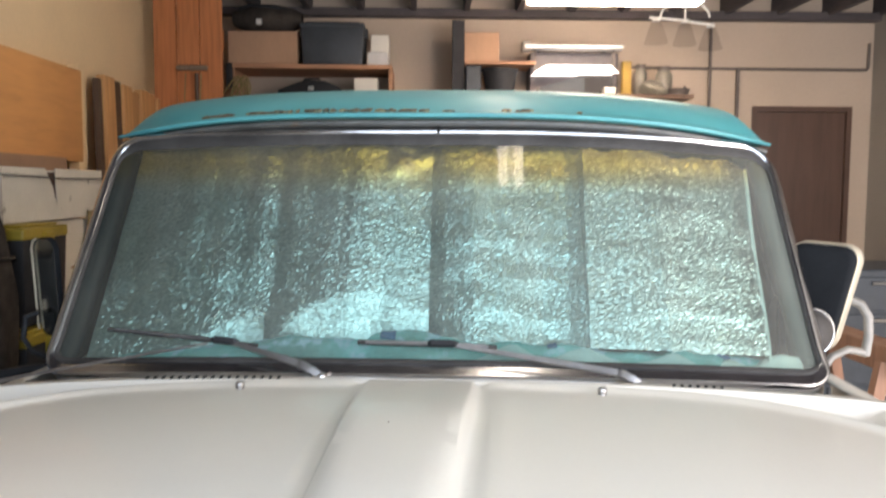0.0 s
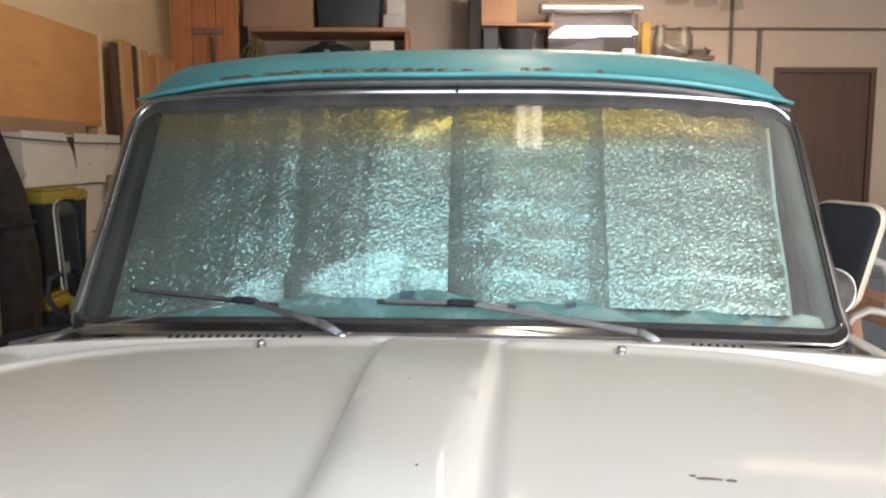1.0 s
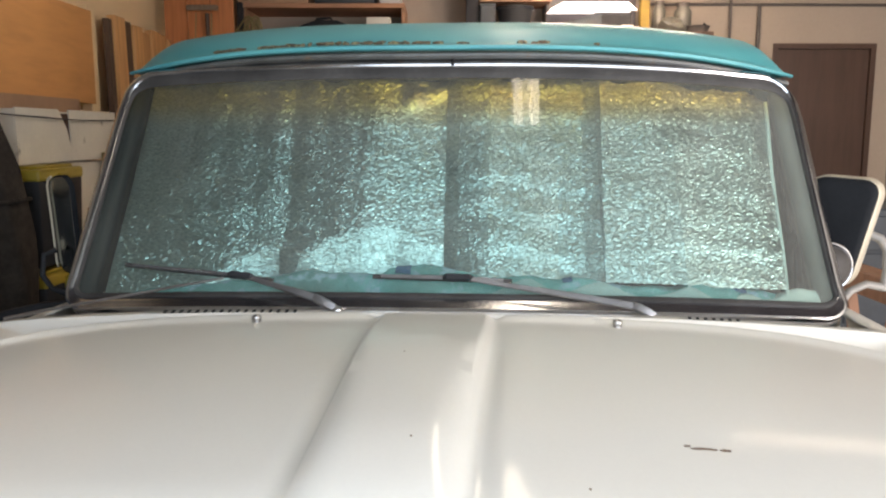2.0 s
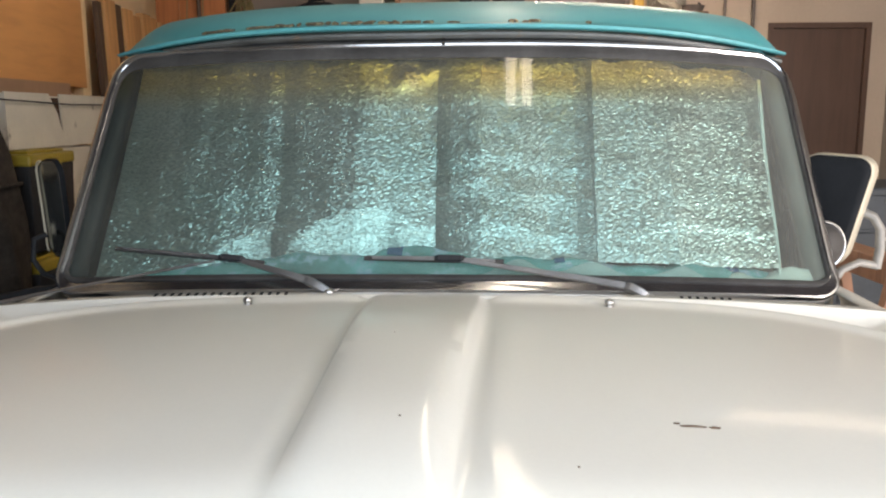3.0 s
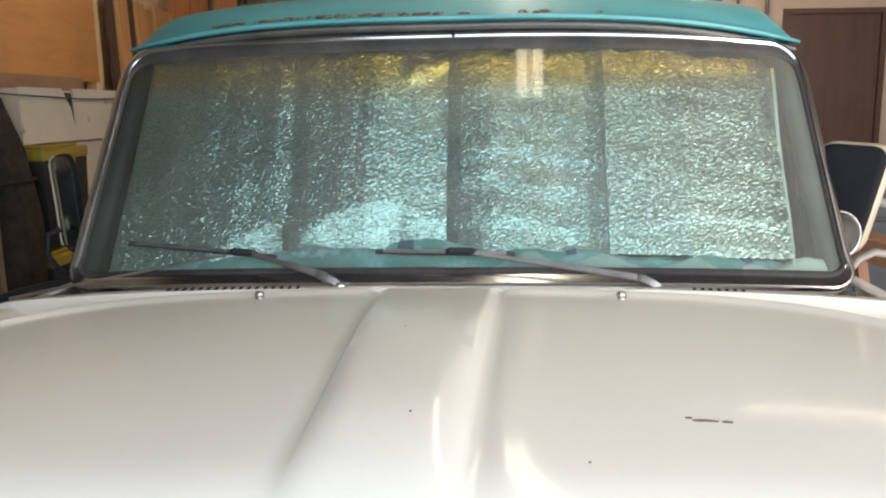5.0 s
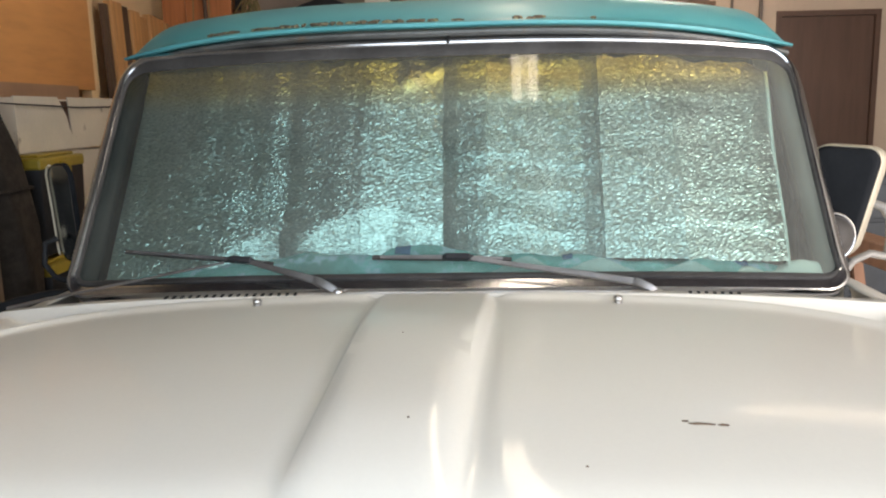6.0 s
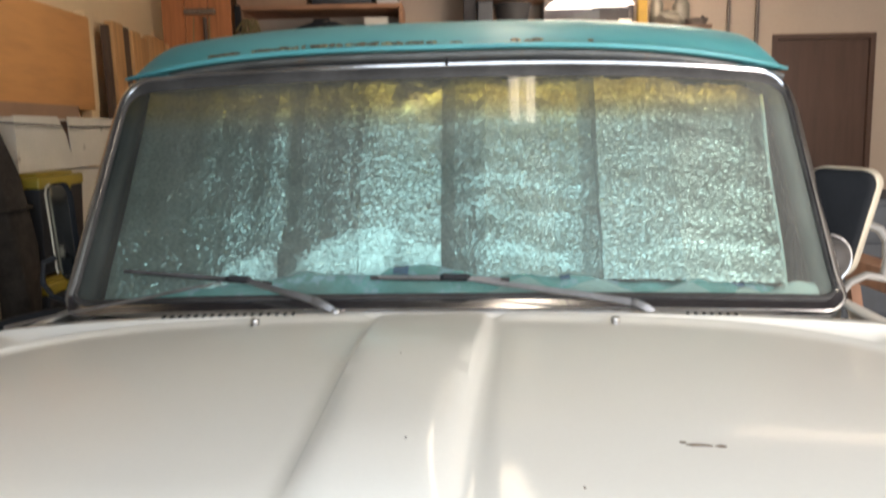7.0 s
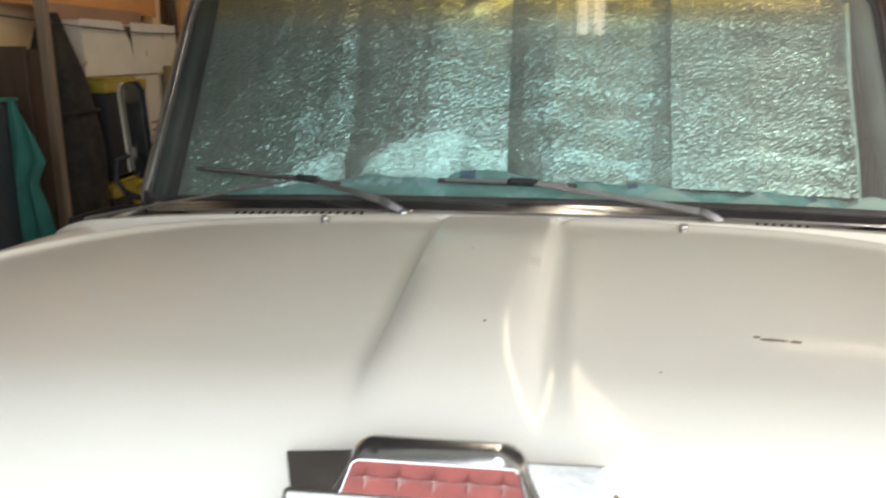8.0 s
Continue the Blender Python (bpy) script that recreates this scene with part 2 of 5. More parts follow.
add.operation = "ADD"
l.new(lean.outputs["Vector"], add.inputs[0])
l.new(b1.outputs["Normal"], add.inputs[1])
unit = n.new("ShaderNodeVectorMath")
unit.operation = "NORMALIZE"
l.new(add.outputs["Vector"], unit.inputs[0])
l.new(unit.outputs["Vector"], p.inputs["Normal"])


def pane_material(name, low, high=None, z0=0.0, z1=1.0, ior=1.5, dust_haze=0.0):
    """Thin glass: tinted see-through sheet with a Fresnel gloss; the tint may change with height."""
    m, n, l, p = nodes_of(name)
    n.remove(p)
    out = n["Material Output"]
    tr, gl, mx, fr = n.new("ShaderNodeBsdfTransparent"), n.new("ShaderNodeBsdfGlossy"), n.new("ShaderNodeMixShader"), n.new("ShaderNodeFresnel")
    fr.inputs["IOR"].default_value = ior
    gl.inputs["Roughness"].default_value = 0.015
    tr.inputs["Color"].default_value = (*low, 1)
    if high:
        co = n.new("ShaderNodeTexCoord").outputs["Object"]
        sp = n.new("ShaderNodeSeparateXYZ")
        l.new(co, sp.inputs["Vector"])
        mr = n.new("ShaderNodeMapRange")
        mr.interpolation_type = "SMOOTHSTEP"
        mr.inputs["From Min"].default_value, mr.inputs["From Max"].default_value = z0, z1
        l.new(sp.outputs["Z"], mr.inputs["Value"])
        l.new(mixed(n, l, mr.outputs["Result"], low, high), tr.inputs["Color"])
    l.new(fr.outputs["Fac"], mx.inputs["Fac"])
    l.new(tr.outputs["BSDF"], mx.inputs[1])
    l.new(gl.outputs["BSDF"], mx.inputs[2])
    shader = mx.outputs["Shader"]
    if dust_haze:
        film = n.new("ShaderNodeBsdfDiffuse")
        film.inputs["Color"].default_value = (0.62, 0.62, 0.56, 1)
        spread = n.new("ShaderNodeMapRange")
        spread.inputs["From Min"].default_value, spread.inputs["From Max"].default_value = 0.3, 0.7
        spread.inputs["To Min"].default_value, spread.inputs["To Max"].default_value = dust_haze * 0.6, dust_haze * 1.4
        co = n.new("ShaderNodeTexCoord").outputs["Object"]
        l.new(noise_node(n, l, co, 4.0, 6.0), spread.inputs["Value"])
        over = n.new("ShaderNodeMixShader")
        sep = n.new("ShaderNodeSeparateXYZ")
        l.new(co, sep.inputs["Vector"])
        # glare on the glass is put into the film: more at right, less at left
        corner = n.new("ShaderNodeMapRange")
        corner.interpolation_type = "SMOOTHSTEP"
        corner.inputs["From Min"].default_value, corner.inputs["From Max"].default_value = 0.60, 0.745
        corner.inputs["To Min"].default_value, corner.inputs["To Max"].default_value = 0.0, dust_haze * 0.7
        l.new(sep.outputs["X"], corner.inputs["Value"])
        left_cut = n.new("ShaderNodeMapRange")
        left_cut.inputs["From Min"].default_value, left_cut.inputs["From Max"].default_value = -0.75, -0.45
        left_cut.inputs["To Min"].default_value, left_cut.inputs["To Max"].default_value = -dust_haze * 0.55, 0.0
        l.new(sep.outputs["X"], left_cut.inputs["Value"])
        first = n.new("ShaderNodeMath")
        l.new(corner.outputs["Result"], first.inputs[0])
        l.new(left_cut.outputs["Result"], first.inputs[1])
        both = n.new("ShaderNodeMath")
        l.new(spread.outputs["Result"], both.inputs[0])
        l.new(first.outputs["Value"], both.inputs[1])
        l.new(both.outputs["Value"], over.inputs["Fac"])
        l.new(shader, over.inputs[1])
        l.new(film.outputs["BSDF"], over.inputs[2])
        shader = over.outputs["Shader"]
    l.new(shader, out.inputs["Surface"])
    return m


ZB = 1.072
pane_material("windshield_glass", (0.53, 0.69, 0.65), (0.74, 0.61, 0.22), ZB + 0.315, ZB + 0.395, ior=1.52, dust_haze=0.08)
pane_material("side_glass", (0.62, 0.76, 0.72))
pane_material("smoky_glass", (0.90, 0.90, 0.90), ior=1.01)
m, n, l, p = nodes_of("mirror_glass")
p.inputs["Metallic"].default_value, p.inputs["Roughness"].default_value, p.inputs["Base Color"].default_value = 1.0, 0.03, (0.8, 0.8, 0.8, 1)

# ---------------------------------------------------------------- mesh helpers


def thing(name, at, label, category, group="", rz=0.0, ry=0.0, rx=0.0):
    ob = new(name)
    ob.matrix_world = pose(*at, rx, ry, rz)
    return tagged(ob, label, category, group)


def part(name, bm, material, parent=None, label="", smooth=False):
    me = bpy.data.meshes.new(name)
    bmesh.ops.recalc_face_normals(bm, faces=bm.faces)
    bm.to_mesh(me)
    bm.free()
    me.materials.append(MATS[material])
    if smooth:
        me.polygons.foreach_set("use_smooth", [True] * len(me.polygons))
        me.set_sharp_from_angle(angle=radians(40))
    ob = new(name, me)
    ob.parent = parent
    if label:
        ob["label"] = label
    return ob


def box(x0, x1, y0, y1, z0, z1, bevel=0.0, seg=1, bm=None, turn=None):
    bm = bm or bmesh.new()
    c = Matrix.LocRotScale(((x0 + x1) / 2, (y0 + y1) / 2, (z0 + z1) / 2), None, (abs(x1 - x0), abs(y1 - y0), abs(z1 - z0)))
    vs = bmesh.ops.create_cube(bm, size=1, matrix=c)["verts"]
    if bevel:
        es = list({e for v in vs for e in v.link_edges})
        vs = [g for g in bmesh.ops.bevel(bm, geom=es, offset=bevel, segments=seg, profile=0.5, affect="EDGES")["verts"]]
    if turn:
        bmesh.ops.transform(bm, matrix=turn, verts=list(bm.verts))
    return bm


def tube(points, r, seg=10, bm=None, caps=True):
    """A round bar along points; r may be one radius or one for each point."""
    bm = bm or bmesh.new()
    pts = [Vector(q) for q in points]
    rs = r if isinstance(r, (list, tuple)) else [r] * len(pts)
    rings, side = [], None
    for i, q in enumerate(pts):
        d = (pts[min(i + 1, len(pts) - 1)] - pts[max(i - 1, 0)]).normalized()
        if side is None:
            side = d.orthogonal().normalized()
        side = (side - side.dot(d) * d).normalized()
        up = d.cross(side)
        rings.append([bm.verts.new(q + rs[i] * (math.cos(a) * side + math.sin(a) * up)) for a in [2 * math.pi * k / seg for k in range(seg)]])
    for a, b in zip(rings, rings[1:]):
        for k in range(seg):
            bm.faces.new((a[k], a[(k + 1) % seg], b[(k + 1) % seg], b[k]))
    if caps:
        bm.faces.new(rings[0][::-1])
        bm.faces.new(rings[-1])
    return bm


def lathe(profile, seg=24, bm=None, at=(0, 0, 0), turn=None):
    """profile: (radius, height) pairs from bottom to top."""
    bm = bm or bmesh.new()
    t = turn or Matrix.Identity(3)
    rings = [[bm.verts.new(Vector(at) + t @ Vector((r * math.cos(2 * math.pi * k / seg), r * math.sin(2 * math.pi * k / seg), h))) for k in range(seg)] for r, h in profile]
    for a, b in zip(rings, rings[1:]):
        for k in range(seg):
            bm.faces.new((a[k], a[(k + 1) % seg], b[(k + 1) % seg], b[k]))
    bm.faces.new(rings[0][::-1])
    bm.faces.new(rings[-1])
    return bm


def sheet(rows, bm=None, thick=0.0, down=(0, 0, -1), closed=False):
    """A surface through rows of points; thick gives it a body towards down."""
    bm = bm or bmesh.new()
    vs = [[bm.verts.new(q) for q in row] for row in rows]
    nn = len(rows[0])
    for a, b in zip(vs, vs[1:]):
        for k in range(nn if closed else nn - 1):
            bm.faces.new((a[k], a[(k + 1) % nn], b[(k + 1) % nn], b[k]))
    if thick:
        low = [[bm.verts.new(Vector(q) + thick * Vector(down)) for q in row] for row in rows]
        for a, b in zip(low, low[1:]):
            for k in range(nn - 1):
                bm.faces.new((b[k], b[k + 1], a[k + 1], a[k]))
        edge = [(vs[0], low[0]), (low[-1], vs[-1])]
        for a, b in edge:
            for k in range(nn - 1):
                bm.faces.new((b[k], b[k + 1], a[k + 1], a[k]))
        for k, flip in ((0, 1), (nn - 1, 0)):
            for i in range(len(rows) - 1):
                f = (vs[i][k], vs[i + 1][k], low[i + 1][k], low[i][k])
                bm.faces.new(f[::-1] if flip else f)
    return bm


def prism(outline, y0, y1, bm=None):
    """An outline in x and z, pulled from y0 to y1."""
    bm = bm or bmesh.new()
    a = [bm.verts.new((x, y0, z)) for x, z in outline]
    b = [bm.verts.new((x, y1, z)) for x, z in outline]
    k = len(outline)
    bm.faces.new(a)
    bm.faces.new(b[::-1])
    for i in range(k):
        bm.faces.new((a[i], b[i], b[(i + 1) % k], a[(i + 1) % k]))
    return bm


def setting(name, bm, material, label, category):
    return tagged(part(name, bm, material), label, category, kind="structure")


def lerp(a, b, t):
    return a + (b - a) * t


# ---------------------------------------------------------------- the garage
XW, XE, YN, YS, ZC = -1.90, 3.50, 6.30, -0.24, 2.92

setting("floor", box(XW - 0.2, XE + 0.2, YS - 0.1, YN + 0.2, -0.15, 0.0), "concrete", "stained grey concrete garage floor", "floor")
setting("ground", box(-400, 400, -800, YS - 0.1, -0.25, -0.02), "driveway", "pale concrete driveway outside the garage", "ground")
setting("wall_west", box(XW - 0.15, XW, 2.4, YN, 0, ZC), "cream_plaster", "cream painted plaster garage side wall", "wall")
# the unseen front lengths are toned only for what trim and foil reflect
setting("wall_west_front", box(XW - 0.15, XW, YS, 2.4, 0, ZC), "west_tone", "unseen side wall by the doorway, toned dark for reflections", "wall")
setting("wall_east", box(XE, XE + 0.15, 2.4, YN, 0, ZC), "plaster_grey", "greyish beige plaster garage side wall", "wall")
setting("wall_east_front", box(XE, XE + 0.15, YS, 2.4, 0, ZC), "east_tone", "unseen side wall by the doorway, toned white for reflections", "wall")
DX0, DX1, DZ = 2.585, 3.318, 2.022
bm = box(XW, DX0 - 0.03, YN, YN + 0.15, 0, ZC)
box(DX1 + 0.03, XE, YN, YN + 0.15, 0, ZC, bm=bm)
box(DX0 - 0.03, DX1 + 0.03, YN, YN + 0.15, DZ + 0.03, ZC, bm=bm)
setting("wall_north", bm, "plaster", "beige painted plaster wall at the garage's far end", "wall")
bm = box(XW, -0.97, YS - 0.15, YS, 0, ZC)
box(3.2, XE, YS - 0.15, YS, 0, ZC, bm=bm)
box(-0.97, 3.2, YS - 0.15, YS, 2.2, ZC, bm=bm)
setting("wall_south", bm, "plaster", "wall with the wide open garage doorway", "wall")
bm = box(XW - 0.15, XE + 0.15, YS - 0.15, YN + 0.15, ZC, ZC + 0.1)
for i in range(14):
    x = -1.70 + 0.40 * i
    box(x - 0.022, x + 0.022, YS, YN, 2.74, ZC, bm=bm)
box(XW, XE, YN - 0.10, YN, 2.70, 2.76, bm=bm)
# unseen ceiling added to set how bright the foil's reflection is
setting("ceiling_front", box(XW, XE, YS, 0.62, 2.69, 2.739), "ceiling_tone", "unseen grey-brown ceiling by the doorway, added for the foil to reflect", "ceiling")
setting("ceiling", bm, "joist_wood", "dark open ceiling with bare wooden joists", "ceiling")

# far door, closed, flush brown panel in a thin frame
door = part("door_1", box(DX0 + 0.012, DX1 - 0.012, YN + 0.01, YN + 0.05, 0.01, DZ - 0.012, 0.003), "door_wood")
tagged(door, "closed flush dark brown wooden door", "door", kind="structure")
bm = box(DX0 - 0.03, DX0 + 0.01, YN - 0.012, YN + 0.12, 0, DZ + 0.03)
box(DX1 - 0.01, DX1 + 0.03, YN - 0.012, YN + 0.12, 0, DZ + 0.03, bm=bm)
box(DX0 + 0.01, DX1 - 0.01, YN - 0.012, YN + 0.12, DZ - 0.01, DZ + 0.03, bm=bm)
part("door_frame", bm, "door_wood", door)
bm = lathe([(0.026, 0), (0.026, 0.006), (0.011, 0.008), (0.011, 0.035), (0.024, 0.045), (0.028, 0.058), (0.020, 0.072), (0.004, 0.076)], 20, at=(DX0 + 0.075, YN + 0.01, 1.0), turn=Matrix.Rotation(radians(90), 3, "X"))
part("door_handle", bm, "dull_chrome", door, "round metal door knob", True)

# ---------------------------------------------------------------- the truck
# x to its left side as seen, y from the windscreen's foot backwards, z from the garage floor
truck = thing("pickup_truck", (0.002, 1.496, 0.0), "old ivory pickup truck with a rusty turquoise roof", "truck", rz=-4.4, ry=-0.18)


def smooth01(t):
    t = max(0.0, min(1.0, t))
    return t * t * (3 - 2 * t)


def bonnet_mid(y):
    """Height of the bonnet's centre line over the windscreen's foot."""
    d = max(0.0, -y)
    if d < 0.74:
        return -0.030 + 0.080 * d - 0.110 * d * d
    s = d - 0.74
    return -0.0310 - 0.0828 * s - 1.2 * s * s - 5.0 * s ** 3


def bulge_half(y):
    return 0.105 - 0.020 * smooth01((-y - 0.08) / 0.62)


def bulge_high(y):
    return (0.007 + 0.012 * smooth01((-y - 0.05) / 0.35)) * smooth01((y + 0.875) / 0.24)


def bonnet_z(x, y):
    w, a = bulge_half(y), abs(x)
    lift = bulge_high(y) * (smooth01((w + 0.008 - a) / 0.022) + 0.10 * (1 - min(1.0, (a / w) ** 2)) - 0.18 * math.exp(-((a - w - 0.016) / 0.014) ** 2))
    return bonnet_mid(y) - 0.022 * (a / 0.84) ** 2 - 0.013 * max(0.0, a - 0.09) + lift


def bonnet_rear(x):
    return -0.053 - 0.095 * (abs(x) / 0.66) ** 6


# bonnet: columns crowd along the centre bulge, rows along the rolled rear edge
steps = [0, 0.005, 0.010, 0.015, 0.020, 0.026, 0.034, 0.05] + [0.07 + 0.93 * (i / 44) for i in range(45)]
rows = []
for s in steps:
    row = []
    for side in (-1, 1):
        line = []
        for k in range(30):
            line.append(0.84 - (0.84 - 0.128) * k / 29)
        for k in range(1, 13):
            line.append(0.128 - 0.045 * k / 12)
        for k in range(1, 5):
            line.append(0.083 - 0.083 * k / 4)
        row += [side * v for v in (line if side < 0 else line[-2::-1])]
    pts = []
    for x in row:
        y0 = bonnet_rear(x)
        y = y0 + (-1.055 - y0) * s
        d = y0 - y
        side = smooth01((abs(x) - bulge_half(y)) / 0.03)
        d = min(d, (0.845 - abs(x)) * 1.3)
        roll = -0.009 * side * math.exp(-(d / 0.022) ** 2) * (1 - smooth01((-y - 0.75) / 0.2))
        pts.append((x, y, ZB + bonnet_z(x, y) - roll))
    rows.append(pts)
hood = part("hood", sheet(rows, thick=0.012), "ivory_paint", truck, "ivory enamel bonnet with a raised centre bulge", True)

# cowl and front wings: one pressed sheet below the bonnet, rolling down the sides
rows = []
prof = [(0.0, 0.0), (0.2, 0.0), (0.4, 0.0), (0.55, 0.0), (0.68, 0.0), (0.775, 0.0), (0.80, 0.0), (0.825, 0.0), (0.85, -0.001), (0.875, -0.005), (0.90, -0.014), (0.918, -0.030), (0.930, -0.055), (0.938, -0.10), (0.945, -0.20), (0.94, -0.35), (0.925, -0.50), (0.915, -0.56)]
prof = [(-x, z) for x, z in prof[:0:-1]] + prof
for i in range(40):
    y = (0.40, 0.30, 0.20, 0.10, 0.06, 0.03, 0.0, -0.014, -0.022, -0.045, -0.052, -0.06, -0.07)[i] if i < 13 else lerp(-0.07, -1.05, (i - 12) / 27)
    base = lerp(-0.021, -0.040, smooth01((y + 0.022) / 0.02)) if y > -0.045 else lerp(-0.021, -0.060, smooth01((-0.045 - y) / 0.025)) if y > -0.07 else bonnet_mid(y) - 0.029
    tuck = 0.04 * smooth01((-y - 0.75) / 0.3)
    outer = -0.036 + (bonnet_mid(min(y, 0.0)) + 0.030)
    rows.append([(x * (1 - tuck), y, ZB + lerp(base, max(base, outer), smooth01((abs(x) - 0.775) / 0.05)) - 0.034 * (min(abs(x), 0.93) / 0.9) ** 3 + z) for x, z in prof])
# the part under the cab floor is cut by starting the middle ahead of the glass
bm = bmesh.new()
vs = [[bm.verts.new(q) for q in row] for row in rows]
for a, b in zip(vs, vs[1:]):
    for k in range(len(prof) - 1):
        if a[k].co.y > 0.09 and abs(a[k].co.x) < 0.83 and abs(a[k + 1].co.x) < 0.83:
            continue
        bm.faces.new((a[k], a[k + 1], b[k + 1], b[k]))
wings = part("front_wings_and_cowl", bm, "ivory_paint", truck, smooth=True)
wings.modifiers.new("body", "SOLIDIFY").thickness = 0.004

# nose below the bonnet's lip, never clearly seen
bm = box(-0.86, 0.86, -1.06, -0.99, 0.62, 0.90, 0.02, 2)
part("front_panel", bm, "ivory_paint", truck)
bm = bmesh.new()
for k in range(7):
    box(-0.62, 0.62, -1.075, -1.055, 0.65 + 0.034 * k, 0.665 + 0.034 * k, 0.004, bm=bm)
part("grille", bm, "dull_chrome", truck)
bm = box(-0.90, 0.90, -1.17, -1.10, 0.42, 0.56, 0.02, 2)
box(-0.45, -0.39, -1.11, -0.9, 0.44, 0.54, bm=bm)
box(0.39, 0.45, -1.11, -0.9, 0.44, 0.54, bm=bm)
part("bumper", bm, "dull_chrome", truck)
for s in (-1, 1):
    bm = lathe([(0.095, 0), (0.095, 0.03), (0.080, 0.045), (0.05, 0.055), (0.01, 0.06)], 24, at=(s * 0.74, -1.06, 0.77), turn=Matrix.Rotation(radians(90), 3, "X"))
    part("headlight", bm, "clear_plastic", truck, "round clear headlight", True)

# washer jets on the bonnet
for s in (-1, 1):
    x, y = s * 0.325, -0.090
    z = ZB + bonnet_z(x, y)
    bm = lathe([(0.0095, -0.002), (0.0095, 0.001), (0.0062, 0.002), (0.0066, 0.0035), (0.0082, 0.006), (0.0085, 0.009), (0.0074, 0.012), (0.0045, 0.0145), (0.001, 0.0152)], 18, at=(x, y, z))
    tube([(x, y + 0.006, z + 0.009), (x, y + 0.011, z + 0.011)], 0.0022, 8, bm)
    part("washer_jet", bm, "dull_chrome", truck, smooth=True)

# air slots in the cowl
for x0, x1, count in ((-0.520, -0.268, 17), (0.462, 0.548, 7)):
    for i in range(count):
        x = lerp(x0, x1, i / (count - 1))
        z = ZB - 0.021 - 0.028 * (abs(x) / 0.9) ** 3
        q = 0.009 if x < 0 else 0.0055
        bm = box(-0.0030, 0.0030, -q, q, -0.001, 0.0012, 0.0005)
        bmesh.ops.transform(bm, matrix=Matrix.Translation((x, -0.036, z + 0.0005)) @ Matrix.Rotation(radians(8 if x < 0 else -8), 4, "Z"), verts=list(bm.verts))
        part("air_slot", bm, "dark_cavity", truck)

# paint chips on the bonnet
CHIPS = [(0.326, -0.6315, 0.008, 0.004), (0.3395, -0.637, 0.024, 0.0045), (0.3525, -0.6375, 0.009, 0.0028), (0.365, -0.6378, 0.013, 0.0055), (0.026, -0.678, 0.003, 0.002), (0.209, -0.738, 0.0025, 0.0018), (-0.016, -0.395, 0.002, 0.002), (0.157, -0.889, 0.005, 0.004), (-0.160, -0.915, 0.005, 0.004)]
rng = random.Random(4)
for x, y, a, b in CHIPS:
    bm = bmesh.new()
    ring = []
    for k in range(14):
        q = 2 * math.pi * k / 14
        r = 1 + rng.uniform(-0.3, 0.3)
        u, v = x + a * r * math.cos(q) * 0.46, y + b * r * math.sin(q) * 0.40
        ring.append(bm.verts.new((u, v, ZB + bonnet_z(u, v) + 0.0012)))
    bm.faces.new(ring)
    low = [bm.verts.new(w.co - Vector((0, 0, 0.003))) for w in ring]
    for k in range(14):
        bm.faces.new((ring[k], low[k], low[(k + 1) % 14], ring[(k + 1) % 14]))
    part("paint_chip", bm, "chip_rust", hood)

# bonnet emblem: chrome housing with a red face, five points and two side wings
EY, EZ = -0.862, ZB - 0.060


def emblem_outline(w_top, w_low, high, r, seg=6):
    pts = [(-w_low, 0.0)]
    for k in range(seg + 1):
        a = math.pi - (math.pi / 2) * k / seg
        pts.append((-w_top + r + r * math.cos(a), high - r + r * math.sin(a)))
    for k in range(seg + 1):
        a = math.pi / 2 - (math.pi / 2) * k / seg
        pts.append((w_top - r + r * math.cos(a), high - r + r * math.sin(a)))
    return pts + [(w_low, 0.0)]


def on_nose(bm):
    """Lays a flat piece (x across, z up its face, y out of it) on the bonnet's nose."""
    bmesh.ops.transform(bm, matrix=Matrix.Translation((0.005, EY - 0.050, EZ - 0.037)) @ Matrix.Rotation(radians(-42), 4, "X"), verts=list(bm.verts))
    return bm


rows = []
for inset, y in ((0.0, 0.060), (0.0, -0.002), (0.0012, -0.009), (0.004, -0.015), (0.008, -0.0195), (0.013, -0.0225), (0.019, -0.0240), (0.026, -0.0242)):
    dent = 0.0022 * math.sin(min(1.0, inset / 0.026) * math.pi)
    rows.append([(x, y + dent * (math.sin(x * 95 + 0.6) + 0.5 * math.sin(x * 210)), z) for x, z in emblem_outline(0.079 - inset * 0.8, 0.096 - inset * 0.8, 0.060 - inset, 0.024 - inset * 0.5, seg=10)])
bm = sheet(rows)
bm.verts.ensure_lookup_table()
count = len(rows[0])
bm.faces.new([bm.verts[(len(rows) - 1) * count + i] for i in range(count)])
emblem = part("bonnet_emblem", on_nose(bm), "emblem_chrome", truck, "chrome bonnet emblem with a red face and side wings", True)
FACE = emblem_outline(0.0715, 0.0765, 0.028, 0.009)
bm = prism(FACE, -0.0255, -0.020)
bmesh.ops.translate(bm, verts=list(bm.verts), vec=(0, 0, 0.004))
part("red_insert", on_nose(bm), "emblem_red", emblem, "faded red enamel insert")
bm = tube([(x * 1.02, -0.025, 0.004 + z * 1.02) for x, z in FACE], 0.0013, 8)
part("insert_rim", on_nose(bm), "emblem_chrome", emblem, smooth=True)
